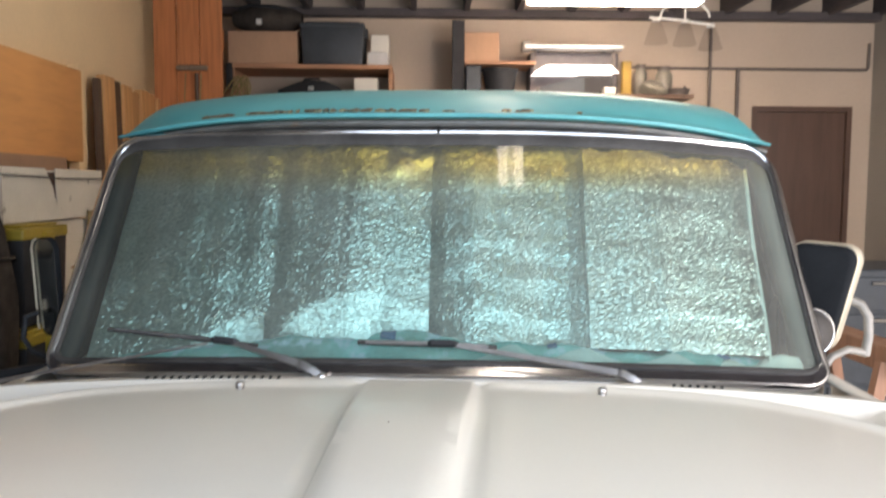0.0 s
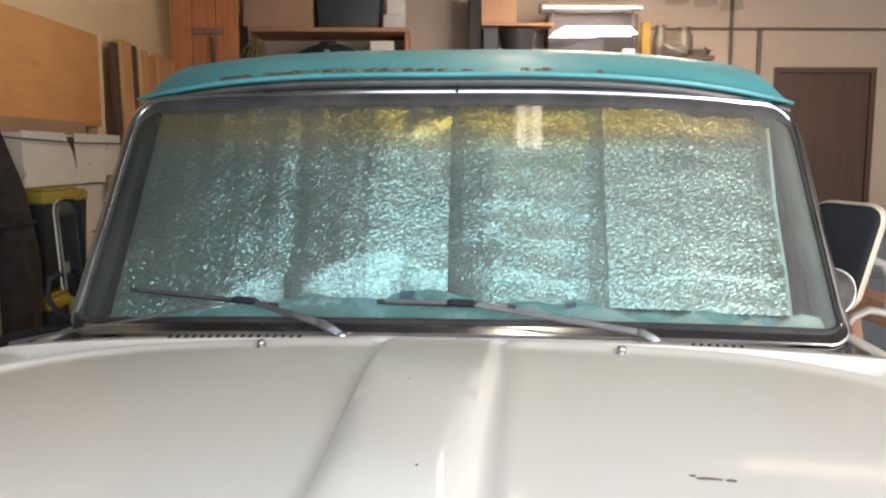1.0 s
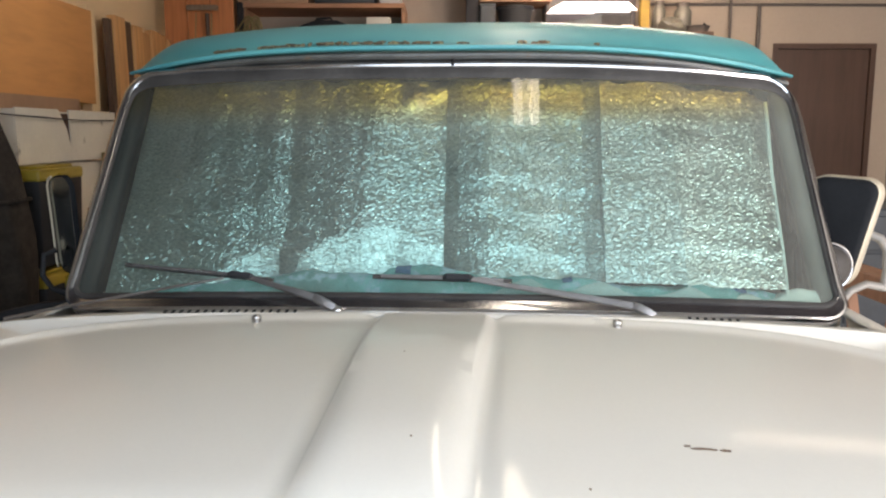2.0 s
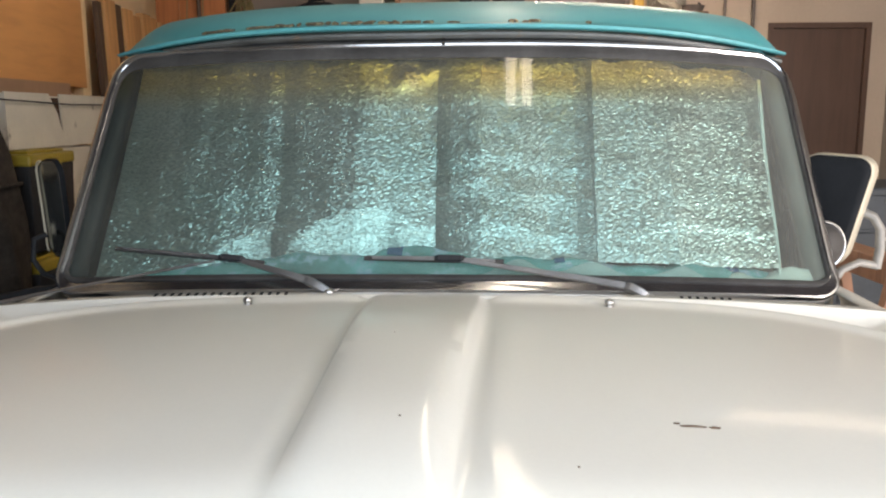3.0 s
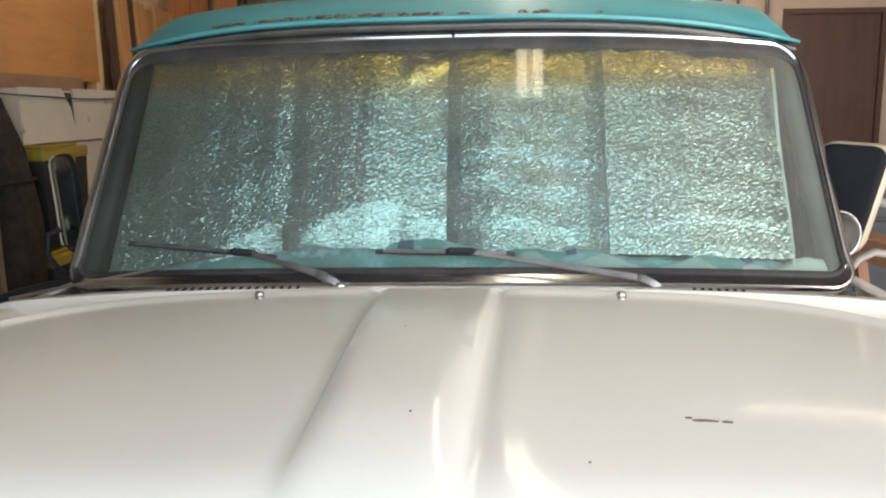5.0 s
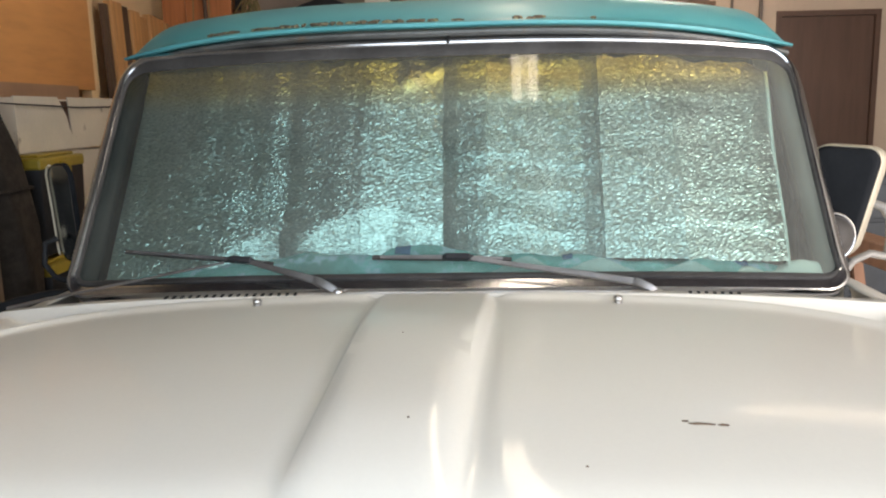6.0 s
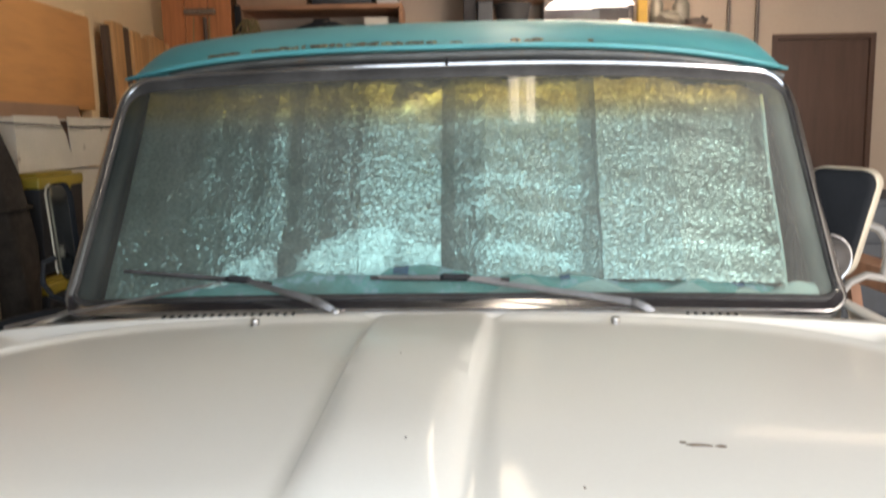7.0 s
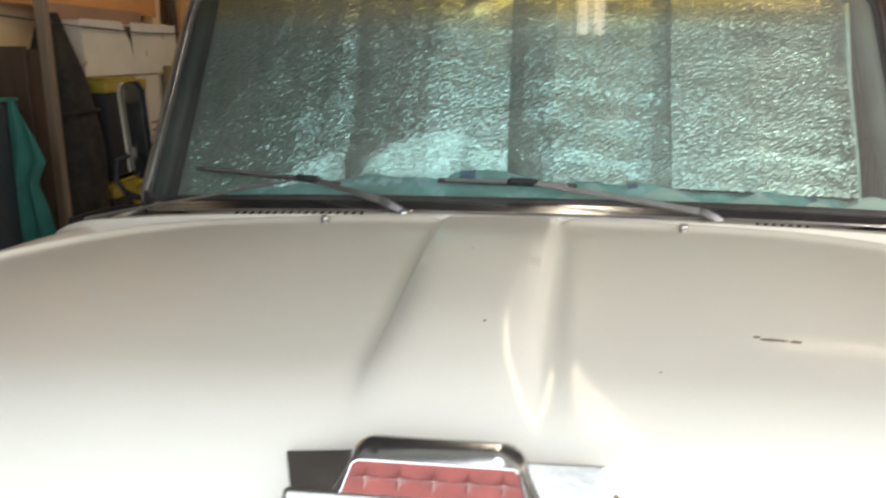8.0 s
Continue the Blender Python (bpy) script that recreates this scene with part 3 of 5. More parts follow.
for k in range(5):
    cx, cz = -0.058 + 0.029 * k, 0.0175
    bm = bmesh.new()
    mid = bm.verts.new((cx, -0.0315, cz))
    star = [bm.verts.new((cx + rx * math.cos(a), -0.0258, cz + rz * math.sin(a))) for a, rx, rz in [(math.pi / 2 + math.pi * j / 4, 0.0145 if j % 2 == 0 else 0.0036, 0.0105 if j % 2 == 0 else 0.0036) for j in range(8)]]
    for j in range(8):
        bm.faces.new((star[j], star[(j + 1) % 8], mid))
    bm.faces.new(star[::-1])
    part("star", on_nose(bm), "chrome", emblem)
for s in (-1, 1):
    out = [(s * 0.080, -0.045), (s * 0.074, 0.044), (s * 0.142, 0.044), (s * 0.114, -0.045)]
    bm = prism(out if s > 0 else out[::-1], -0.008, 0.04)
    # tilt and metal differ by side, standing in for how light falls on each
    for v in bm.verts:
        v.co.y += (0.30 if s < 0 else -0.05) * (abs(v.co.x) - 0.088)
    bmesh.ops.bevel(bm, geom=list(bm.edges), offset=0.002, segments=2, profile=0.5, affect="EDGES")
    part("emblem_wing", on_nose(bm), "emblem_chrome" if s < 0 else "dull_chrome", emblem)
bm = box(-0.128, 0.128, -0.026, 0.03, -0.036, 0.0065, 0.005, 3)
part("emblem_bar", on_nose(bm), "dull_chrome", emblem)

# windscreen: everything round it lies on one curved, raked surface
GL = 0.505  # length up the slope


def half_wide(s):
    return lerp(0.770, 0.746, s / GL)


def cab_skew(x, v):
    """The old cab stands a little higher at one upper corner."""
    return 0.019 * (abs(x) / 0.77) ** 1.7 * v if x < 0 else 0.0


def screen(x, s, out=0.0):
    v = s / GL
    y = 0.018 + 0.252 * v + (0.085 + 0.045 * v) * (abs(x) / 0.77) ** 2.2
    z = ZB - 0.004 + 0.440 * v - (0.028 * (1 - v) + 0.030 * v) * (abs(x) / 0.77) ** 2.4
    return Vector((x, y - 0.868 * out, z + 0.497 * out + cab_skew(x, v)))


def screen_ring(d, side=None, low=None, r_low=0.026, r_top=0.050):
    """A rounded outline d outside the glass edge, counter-clockwise from the foot's middle."""
    pts = []
    out, below = d if side is None else side, d if low is None else low
    lo, hi = -below, GL + d
    def edge(s):
        return half_wide(min(max(s, 0), GL)) + out
    for k in range(21):
        pts.append((lerp(0.0, edge(0) - r_low - out, k / 20), lo))
    for k in range(1, 9):
        a = -math.pi / 2 + math.pi / 2 * k / 8
        R, Q = r_low + out, r_low + below
        pts.append((edge(0) - R + R * math.cos(a), lo + Q + Q * math.sin(a)))
    for k in range(1, 16):
        s = lerp(lo + r_low + below, hi - r_top - d, k / 16)
        pts.append((edge(s), s))
    for k in range(9):
        a = math.pi / 2 * k / 8
        R, Q = r_top + out, r_top + d
        pts.append((edge(GL) - R + R * math.cos(a), hi - Q + Q * math.sin(a)))
    for k in range(1, 21):
        pts.append((lerp(edge(GL) - r_top - out, 0.0, k / 20), hi))
    return pts + [(-x, s) for x, s in pts[-2:0:-1]]


def screen_band(profile, bm=None):
    """A closed moulding round the glass from (outset, height) pairs; further numbers give the outsets at the sides and
    at the foot, the foot's height, and the height on the +x side, rounded there so that the trim looks lit.
    """
    rows = []
    for q in profile:
        row = []
        for x, s in screen_ring(q[0], *q[2:4]):
            high = q[1]
            if len(q) > 4:
                high = lerp(q[4], high, smooth01((s + q[3]) / 0.05))
                high = lerp(high, q[5], smooth01((x - 0.700) / 0.045) * smooth01((s + 0.01) / 0.05))
            row.append(screen(x, s, high))
        rows.append(row)
    return sheet(rows, bm, closed=True)


rows = []
for j in range(25):
    s = GL * j / 24
    w = half_wide(s) + 0.012
    for r, lowtop in ((0.026, 0), (0.050, 1)):
        q = s if not lowtop else GL - s
        if q < r:
            w = min(w, half_wide(s) + 0.012 - r + math.sqrt(max(0, r * r - (r - q) ** 2)))
    rows.append([screen(w * (i / 20 - 1) , s) for i in range(41)])
glass = part("windscreen", sheet(rows), "windshield_glass", truck, "curved windscreen glass with an amber shade band", True)
glass.visible_shadow = False
part("rubber_seal", screen_band([(-0.011, -0.004, 0.006, -0.009), (-0.011, 0.002, 0.006, -0.009), (-0.006, 0.005, 0.0075, -0.006), (0.002, 0.007, 0.010, -0.003), (0.012, 0.0075, 0.013, 0.001), (0.018, -0.006, 0.018, 0.010)]), "black_rubber", truck, smooth=True)
part("windscreen_trim", screen_band([(0.0115, -0.003, 0.0105, 0.0, -0.003, -0.003), (0.012, 0.008, 0.011, 0.0002, 0.003, 0.0080), (0.015, 0.0115, 0.0145, 0.0015, 0.0045, 0.0115), (0.0195, 0.013, 0.0185, 0.012, 0.0085, 0.0105), (0.0215, 0.0128, 0.023, 0.020, 0.0130, 0.0075), (0.024, 0.0125, 0.0270, 0.0252, 0.0155, 0.0038), (0.028, 0.0095, 0.0325, 0.0287, 0.0135, -0.0020), (0.031, 0.004, 0.0355, 0.0307, 0.004, -0.0060), (0.031, -0.008, 0.0360, 0.031, -0.008, -0.010)]), "trim_metal", truck, "tarnished bright metal windscreen moulding", True)
q = screen(0.012, GL + 0.022, 0.013)
bm = box(-0.003, 0.003, -0.004, 0.004, -0.012, 0.012, 0.001)
bmesh.ops.transform(bm, matrix=Matrix.Translation(q) @ Matrix.Rotation(radians(-60), 4, "X"), verts=list(bm.verts))
part("trim_joint", bm, "dark_cavity", truck)

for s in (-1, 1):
    part("pillar", tube([screen(s * lerp(0.772, 0.742, k / 8), GL * k / 8, -0.030) for k in range(9)], 0.023, 10), "pillar_shaded" if s < 0 else "pillar_lit", truck, "grey-green inner windscreen pillar", True)

# header and pillars round the opening
part("windscreen_frame", screen_band([(0.028, -0.012), (0.029, -0.003), (0.032, -0.004), (0.034, -0.009), (0.035, -0.03)]), "pillar_shell", truck, smooth=True)
part("frame_lining", screen_band([(0.034, -0.012), (0.037, -0.032), (0.030, -0.10), (0.026, -0.10), (0.026, -0.014), (0.034, -0.012)]), "interior_paint", truck, smooth=True)

# roof with a rolled front lip
def lip(x):
    a = abs(x) / 0.772
    return 0.245 + 0.165 * a ** 2.2, ZB + 0.491 - 0.058 * a ** 3 + cab_skew(x, 1.0)


ROOF_X = [0.772 * math.sin(math.pi / 2 * (i / 40 - 1)) for i in range(81)]
rows = []
for dy, dz in ((0.014, -0.004), (0.008, -0.0037), (0.002, -0.0025), (-0.003, -0.0005), (-0.003, 0.002), (0.001, 0.0045), (0.008, 0.006), (0.018, 0.0066), (0.026, 0.007)):
    rows.append([(x, lip(x)[0] + dy, lip(x)[1] + (dz - 0.004) * (1 - 0.62 * (abs(x) / 0.772) ** 9) + 0.004) for x in ROOF_X])
for j in range(1, 30):
    s = 0.012 * j + 0.0013 * j * j
    row = []
    for i in range(81):
        x = ROOF_X[i]
        y, z = lip(x)
        a = abs(x) / 0.772
        rise = 0.0865 * (1 + 0.25 * a ** 4) * math.sqrt(max(0.0, 1 - (max(0.0, a - 0.90) / 0.10) ** 2.5)) * (1 - math.exp(-s / 0.125)) + 0.014 * (1 - a ** 4) * smooth01(s / 0.9)
        row.append((x, y + 0.026 + s * (1 - 0.05 * a * a), z + 0.003 * (1 - 0.62 * a ** 9) + 0.004 + rise))
    rows.append(row)
roof = part("roof", sheet(rows, thick=0.003), "turquoise_paint", truck, "turquoise roof, paler towards its top, with rust along its front edge", True)
ROOF_BACK = rows[-1][40][1]

rows = []
for j in range(8):
    row = []
    for i in range(31):
        x = 0.735 * (i / 15 - 1)
        y, z = lip(x)
        row.append((x, y + 0.055 + 0.14 * j, z - 0.035 + 0.045 * (1 - (abs(x) / 0.735) ** 4) * smooth01(j / 2)))
    rows.append(row)
part("headliner", sheet(rows, thick=0.004), "interior_paint", truck, "dark grey-green headliner", True)

# drip gutter between roof lip and windscreen moulding
bm = sheet([[(x, lip(x)[0] + dy, lip(x)[1] + dz) for x in [0.765 * (i / 30 - 1) for i in range(61)]] for dy, dz in ((0.012, -0.010), (0.004, -0.014), (0.004, -0.019), (0.012, -0.023), (0.06, -0.025))])
part("drip_rail", bm, "drip_paint", truck, smooth=True)

# rust blisters along the crease
rng = random.Random(11)
RUST = [(-0.53 + 0.0105 * k + rng.uniform(-0.004, 0.004), rng.uniform(0.004, 0.013), rng.uniform(0.0022, 0.0058)) for k in range(50)] + [(-0.27, 0.022, 0.006), (-0.115, 0.014, 0.007), (-0.02, 0.011, 0.006), (0.03, 0.012, 0.003), (0.16, 0.010, 0.004), (0.185, 0.009, 0.0045), (0.205, 0.012, 0.004), (0.32, 0.006, 0.003)]
for k, (x, a, b) in enumerate(RUST):
    if k < 50 and rng.random() < 0.25:
        continue
    bm = bmesh.new()
    y, z = lip(x)
    off = 0.025 + rng.uniform(0, 0.010)
    cen = Vector((x + rng.uniform(-0.004, 0.004), y + 0.010 + off * 0.7, z + 0.0122 + 0.45 * (off - 0.030)))
    ring = []
    for j in range(12):
        q, r = 2 * math.pi * j / 12, 1 + rng.uniform(-0.35, 0.35)
        dy = b * 1.5 * r * math.sin(q)
        ring.append(bm.verts.new(cen + Vector((a * r * math.cos(q), dy, 0.45 * dy + 0.0008))))
    top = bm.verts.new(cen + Vector((0, -0.0012, 0.0026)))
    low = [bm.verts.new(v.co - Vector((0, 0, 0.004))) for v in ring]
    for j in range(12):
        bm.faces.new((ring[j], ring[(j + 1) % 12], top))
        bm.faces.new((ring[j], low[j], low[(j + 1) % 12], ring[(j + 1) % 12]))
    part("rust_patch", bm, "rust", roof)

# cab: doors with side windows, back wall
for s in (-1, 1):
    bm = bmesh.new()
    box(s * 0.87, s * 0.915, 0.40, 1.42, 0.50, ZB - 0.010, 0.012, 2, bm=bm)
    box(s * 0.873, s * 0.893, 0.42, 1.40, ZB - 0.012, ZB + 0.050, 0.006, 2, bm=bm)
    part("cab_door", bm, "ivory_paint", truck)
    pane = [(s * 0.815, 0.36, ZB - 0.05), (s * 0.745, 0.52, ZB + 0.405), (s * 0.75, 1.36, ZB + 0.42), (s * 0.86, 1.42, ZB - 0.05)]
    bm = tube([*pane, pane[0]], 0.016, 8)
    tube([lerp(Vector(pane[0]), Vector(pane[3]), 0.25), lerp(Vector(pane[1]), Vector(pane[2]), 0.22)], 0.010, 8, bm)
    part("window_frame", bm, "interior_paint", truck, smooth=True)
    part("roof_rail", tube([(s * 0.715, 0.42, ZB + 0.41), (s * 0.725, 0.60, ZB + 0.425), (s * 0.73, 1.42, ZB + 0.44)], 0.030, 10), "interior_paint", truck, smooth=True)
    # dark panel added to block light through the side window, wider on the left
    share = 0.34 if s < 0 else 0.07
    q = [Vector(pane[0]), Vector(pane[1]), lerp(Vector(pane[1]), Vector(pane[2]), share), lerp(Vector(pane[0]), Vector(pane[3]), share)]
    bm = bmesh.new()
    inner = [bm.verts.new(v + Vector((-0.012 * s, 0, 0))) for v in q]
    outer = [bm.verts.new(v + Vector((0.002 * s, 0, 0))) for v in q]
    bm.faces.new(inner)
    bm.faces.new(outer[::-1])
    for k in range(4):
        bm.faces.new((inner[k], outer[k], outer[(k + 1) % 4], inner[(k + 1) % 4]))
    part("quarter_panel", bm, "interior_paint", truck)
    foot, head = screen(s * 0.775, 0.0, -0.035), screen(s * 0.745, GL, -0.035)
    edge = [[lerp(foot, head, k / 6) + Vector((0.004 * s, 0, 0)) for k in range(7)], [lerp(Vector(pane[0]), Vector(pane[1]), k / 6) for k in range(7)]]
    part("pillar_panel", sheet(edge, thick=0.006, down=(-s, 0, 0)), "interior_paint", truck)
    bm = bmesh.new()
    bm.faces.new([bm.verts.new(Vector(q) + Vector((-0.004 * s, 0, 0))) for q in pane])
    side = part("side_window", bm, "side_glass", truck)
    side.visible_shadow = False
bm = box(-0.86, 0.86, 1.42, 1.46, 0.50, ZB + 0.06, 0.01)
box(-0.80, -0.42, 1.42, 1.46, ZB + 0.06, ZB + 0.44, bm=bm)
box(0.42, 0.80, 1.42, 1.46, ZB + 0.06, ZB + 0.44, bm=bm)
box(-0.80, 0.80, 1.42, 1.46, ZB + 0.44, ZB + 0.52, bm=bm)
part("cab_back", bm, "interior_paint", truck)
back = part("rear_window", box(-0.42, 0.42, 1.435, 1.44, ZB + 0.06, ZB + 0.44), "side_glass", truck)
back.visible_shadow = False
part("cab_floor", box(-0.88, 0.88, 0.0, 1.44, 0.46, 0.52), "dash_vinyl", truck)
part("bench_seat", box(-0.78, 0.78, 0.80, 1.30, 0.60, 0.86, 0.05, 3), "seat_vinyl", truck, smooth=True)
bm = box(-0.78, 0.78, 1.14, 1.30, 0.86, 1.34, 0.05, 3)
part("seat_back", bm, "seat_vinyl", truck, "dark vinyl bench seat back", True)
part("seat_base", box(-0.7, 0.7, 0.85, 1.28, 0.52, 0.60), "dash_vinyl", truck)
# dashboard top
rows = []
for j in range(9):
    y = 0.030 + 0.37 * j / 8
    rows.append([(x, y + 0.08 * (abs(x) / 0.77) ** 2.2 * (1 - j / 8), ZB - 0.040 - 0.02 * (j / 8) ** 2 - 0.020 * (abs(x) / 0.77) ** 2.4) for x in [0.76 * (i / 20 - 1) for i in range(41)]])
part("dashboard", sheet(rows, thick=0.16), "dash_vinyl", truck, smooth=True)
bm = tube([(-0.36 + 0.19 * math.cos(a), 0.47 + 0.06 * math.sin(a), ZB - 0.06 + 0.17 * math.sin(a)) for a in [2 * math.pi * k / 28 for k in range(29)]], 0.013, 8, caps=False)
tube([(-0.36, 0.47, ZB - 0.06), (-0.36, 0.36, ZB - 0.14)], 0.025, 10, bm)
tube([(-0.54, 0.47, ZB - 0.06), (-0.18, 0.47, ZB - 0.06)], 0.010, 8, bm)
part("steering_wheel", bm, "black_plastic", truck, smooth=True)
# cargo bed behind the cab
bm = box(-0.90, 0.90, 1.50, 3.35, 0.55, 0.62)
for s in (-1, 1):
    box(s * 0.86, s * 0.92, 1.50, 3.35, 0.50, 1.06, 0.01, bm=bm)
box(-0.86, 0.86, 1.50, 1.54, 0.62, 1.06, bm=bm)
box(-0.86, 0.86, 3.30, 3.35, 0.62, 1.06, bm=bm)
part("cargo_bed", bm, "ivory_paint", truck)
bm = box(-0.42, -0.34, -1.0, 3.2, 0.40, 0.50)
box(0.34, 0.42, -1.0, 3.2, 0.40, 0.50, bm=bm)
for y in (-0.45, 2.3):
    box(-0.80, 0.80, y - 0.03, y + 0.03, 0.32, 0.40, bm=bm)
part("chassis", bm, "black_plastic", truck)
for s in (-1, 1):
    for y in (-0.45, 2.3):
        turn = Matrix.Rotation(radians(90), 3, "Y")
        wheel = part("wheel", lathe([(0.20, -0.075), (0.335, -0.075), (0.352, -0.05), (0.355, 0.0), (0.352, 0.05), (0.335, 0.075), (0.20, 0.075)], 32, at=(s * 0.79, y, 0.355), turn=turn), "tyre_rubber", truck, "black rubber tyre on a steel wheel", True)
        part("rim", lathe([(0.06, -0.03), (0.19, -0.03), (0.205, -0.08), (0.205, 0.08), (0.19, 0.03), (0.06, 0.04)], 28, at=(s * 0.79, y, 0.355), turn=turn), "wheel_steel", wheel, smooth=True)

# wipers
OUT = Vector((0, -0.868, 0.497))


def strap(points, wide, thick, bm=None):
    """A flat bar along points, its broad side on the glass's slope."""
    bm = bm or bmesh.new()
    pts = [Vector(q) for q in points]
    rings = []
    for i, q in enumerate(pts):
        d = (pts[min(i + 1, len(pts) - 1)] - pts[max(i - 1, 0)]).normalized()
        side = OUT.cross(d).normalized()
        w, t = wide[i] / 2, thick[i] / 2
        rings.append([bm.verts.new(q + a * w * side + b * t * OUT) for a, b in ((-1, -1), (-1, 0.4), (-0.7, 1), (0.7, 1), (1, 0.4), (1, -1))])
    for a, b in zip(rings, rings[1:]):
        for k in range(6):
            bm.faces.new((a[k], a[(k + 1) % 6], b[(k + 1) % 6], b[k]))
    bm.faces.new(rings[0][::-1])
    bm.faces.new(rings[-1])
    return bm


def wiper(pivot, elbow, blade_a, blade_b, hold, carrier):
    """A sprung arm in two parts, a holder block and a blade in its metal carrier."""
    p, e, a, b = Vector(pivot), Vector(elbow), Vector(blade_a), Vector(blade_b)
    mid = lerp(a, b, hold) + 0.012 * OUT
    w = part("wiper_arm", strap([p, lerp(p, e, 0.35) + 0.004 * OUT, lerp(p, e, 0.8) + 0.004 * OUT, e], [0.014, 0.017, 0.017, 0.015], [0.010, 0.012, 0.011, 0.008]), "wiper_metal", truck, "flat metal windscreen wiper arm", True)
    part("arm_strap", strap([e, lerp(e, mid, 0.3) + 0.003 * OUT, lerp(e, mid, 0.7), mid], [0.0145, 0.012, 0.0095, 0.007], [0.006, 0.006, 0.005, 0.004]), "wiper_metal", w)
    along = (b - a).normalized()
    part("holder", strap([mid - 0.030 * along - 0.004 * OUT, mid - 0.022 * along, mid + 0.022 * along, mid + 0.030 * along - 0.004 * OUT], [0.008, 0.013, 0.013, 0.008], [0.007, 0.011, 0.011, 0.007]), "black_plastic", w)
    part("carrier", strap([lerp(a, b, 0.06) + 0.004 * OUT, lerp(a, b, hold) + 0.010 * OUT, lerp(a, b, 0.94) + 0.004 * OUT], [0.006, 0.008, 0.006], [0.004, 0.005, 0.004]), carrier, w)
    part("wiper_blade", strap([lerp(a, b, k / 8) for k in range(9)], [0.0085] * 9, [0.006] * 9), "black_rubber", w)
    part("pivot_cap", lathe([(0.011, -0.014), (0.011, 0.002), (0.008, 0.006), (0.003, 0.007)], 14, at=pivot), "dull_chrome", w, smooth=True)


wiper((-0.190, -0.020, ZB - 0.022), (-0.238, -0.008, ZB + 0.000), screen(-0.665, 0.066, 0.008), screen(-0.33, 0.030, 0.008), 0.80, "blade_grey")
wiper((0.408, -0.012, ZB - 0.030), (0.366, -0.004, ZB - 0.010), screen(-0.13, 0.040, 0.008), screen(0.14, 0.033, 0.008), 0.62, "wiper_metal")
part("antenna_rod", tube([(-0.880, 0.02, ZB - 0.060), (-0.80, 0.03, ZB - 0.042), (-0.42, 0.012, ZB + 0.032)], [0.005, 0.003, 0.0025], 8), "wiper_metal", truck, "thin bare metal rod lying across the corner", True)


# mirrors
def rounded(w, h, r, seg=6):
    pts = []
    for cx, cz, a0 in ((w - r, h - r, 0), (-w + r, h - r, 90), (-w + r, -h + r, 180), (w - r, -h + r, 270)):
        for k in range(seg + 1):
            a = radians(a0 + 90 * k / seg)
            z = cz + r * math.sin(a)
            pts.append((cx + r * math.cos(a), z))
    return pts


def door_mirror(at, turn, w, h, lean, taper, deep, dome, back, rim):
    """A truck door mirror: domed back towards the front, a flanged rim and the glass behind it; its foot is narrower by taper."""
    m4 = Matrix.Translation(at) @ Matrix.Rotation(radians(lean), 4, "Y") @ Matrix.Rotation(radians(turn), 4, "Z")
    def laid(bm):
        bmesh.ops.transform(bm, matrix=m4, verts=list(bm.verts))
        return bm
    def outline(grow):
        return [(x - taper * (0.5 + 0.5 * x / w) * (h - z) / h, z) for x, z in rounded(w + grow, h + grow, 0.038 + grow)]
    rows = [[(x, y, z) for x, z in outline(g)] for g, y in ((-0.016 * dome, -0.004 - 0.012 * dome), (-0.008 * dome, -0.004 - 0.0105 * dome), (-0.003 * dome, -0.004 - 0.007 * dome), (0.0, -0.004))]
    bm = sheet(rows, closed=True)
    bm.verts.ensure_lookup_table()
    bm.faces.new([bm.verts[i] for i in range(len(rows[0]))])
    mir = part("door_mirror", laid(bm), back, truck, "dark-backed door mirror with a bright rim", True)
    rows = [[(x, y, z) for x, z in outline(g)] for g, y in ((-0.001, -0.004), (0.001, -0.0055), (0.003, -0.003), (0.005, deep * 0.5), (0.005, deep), (0.0, deep + 0.002), (-0.006, deep))]
    part("mirror_rim", laid(sheet(rows, closed=True)), rim, mir, smooth=True)
    part("mirror_face", laid(prism(outline(-0.005), deep - 0.006, deep - 0.0035)), "mirror_glass", mir)
    return mir


mir = door_mirror((0.878, 0.365, ZB + 0.086), -36, 0.076, 0.122, 4, 0.020, 0.036, 1.0, "matte_black", "rim_gleam")
part("mirror_arm", tube([(0.945, 0.37, ZB + 0.082), (0.968, 0.36, ZB + 0.072), (0.985, 0.36, ZB + 0.045), (0.988, 0.36, ZB + 0.0), (0.982, 0.36, ZB - 0.045)], 0.0105, 10), "arm_paint", mir, smooth=True)
part("mirror_brace", tube([(0.985, 0.36, ZB - 0.04), (0.94, 0.35, ZB - 0.030), (0.90, 0.34, ZB - 0.045), (0.875, 0.33, ZB - 0.075)], 0.009, 10), "arm_paint", mir, smooth=True)
RM = Vector((0.845, 0.330, ZB + 0.012))
face = part("round_mirror", lathe([(0.048, 0.0), (0.049, 0.008), (0.044, 0.016), (0.034, 0.024), (0.018, 0.030), (0.002, 0.032)], 32, at=RM, turn=Matrix.Rotation(radians(90), 3, "X")), "dim_chrome", mir, "small round convex mirror in a bright ring", True)
part("round_rim", tube([RM + Vector((0.050 * math.cos(a), -0.004, 0.054 * math.sin(a))) for a in [2 * math.pi * k / 32 for k in range(33)]], 0.0034, 8, caps=False), "trim_metal", face, smooth=True)
mir = door_mirror((-0.932, 0.365, ZB + 0.092), -38, 0.058, 0.116, -4, 0.006, 0.006, 0.15, "dark_mirror", "matte_black")
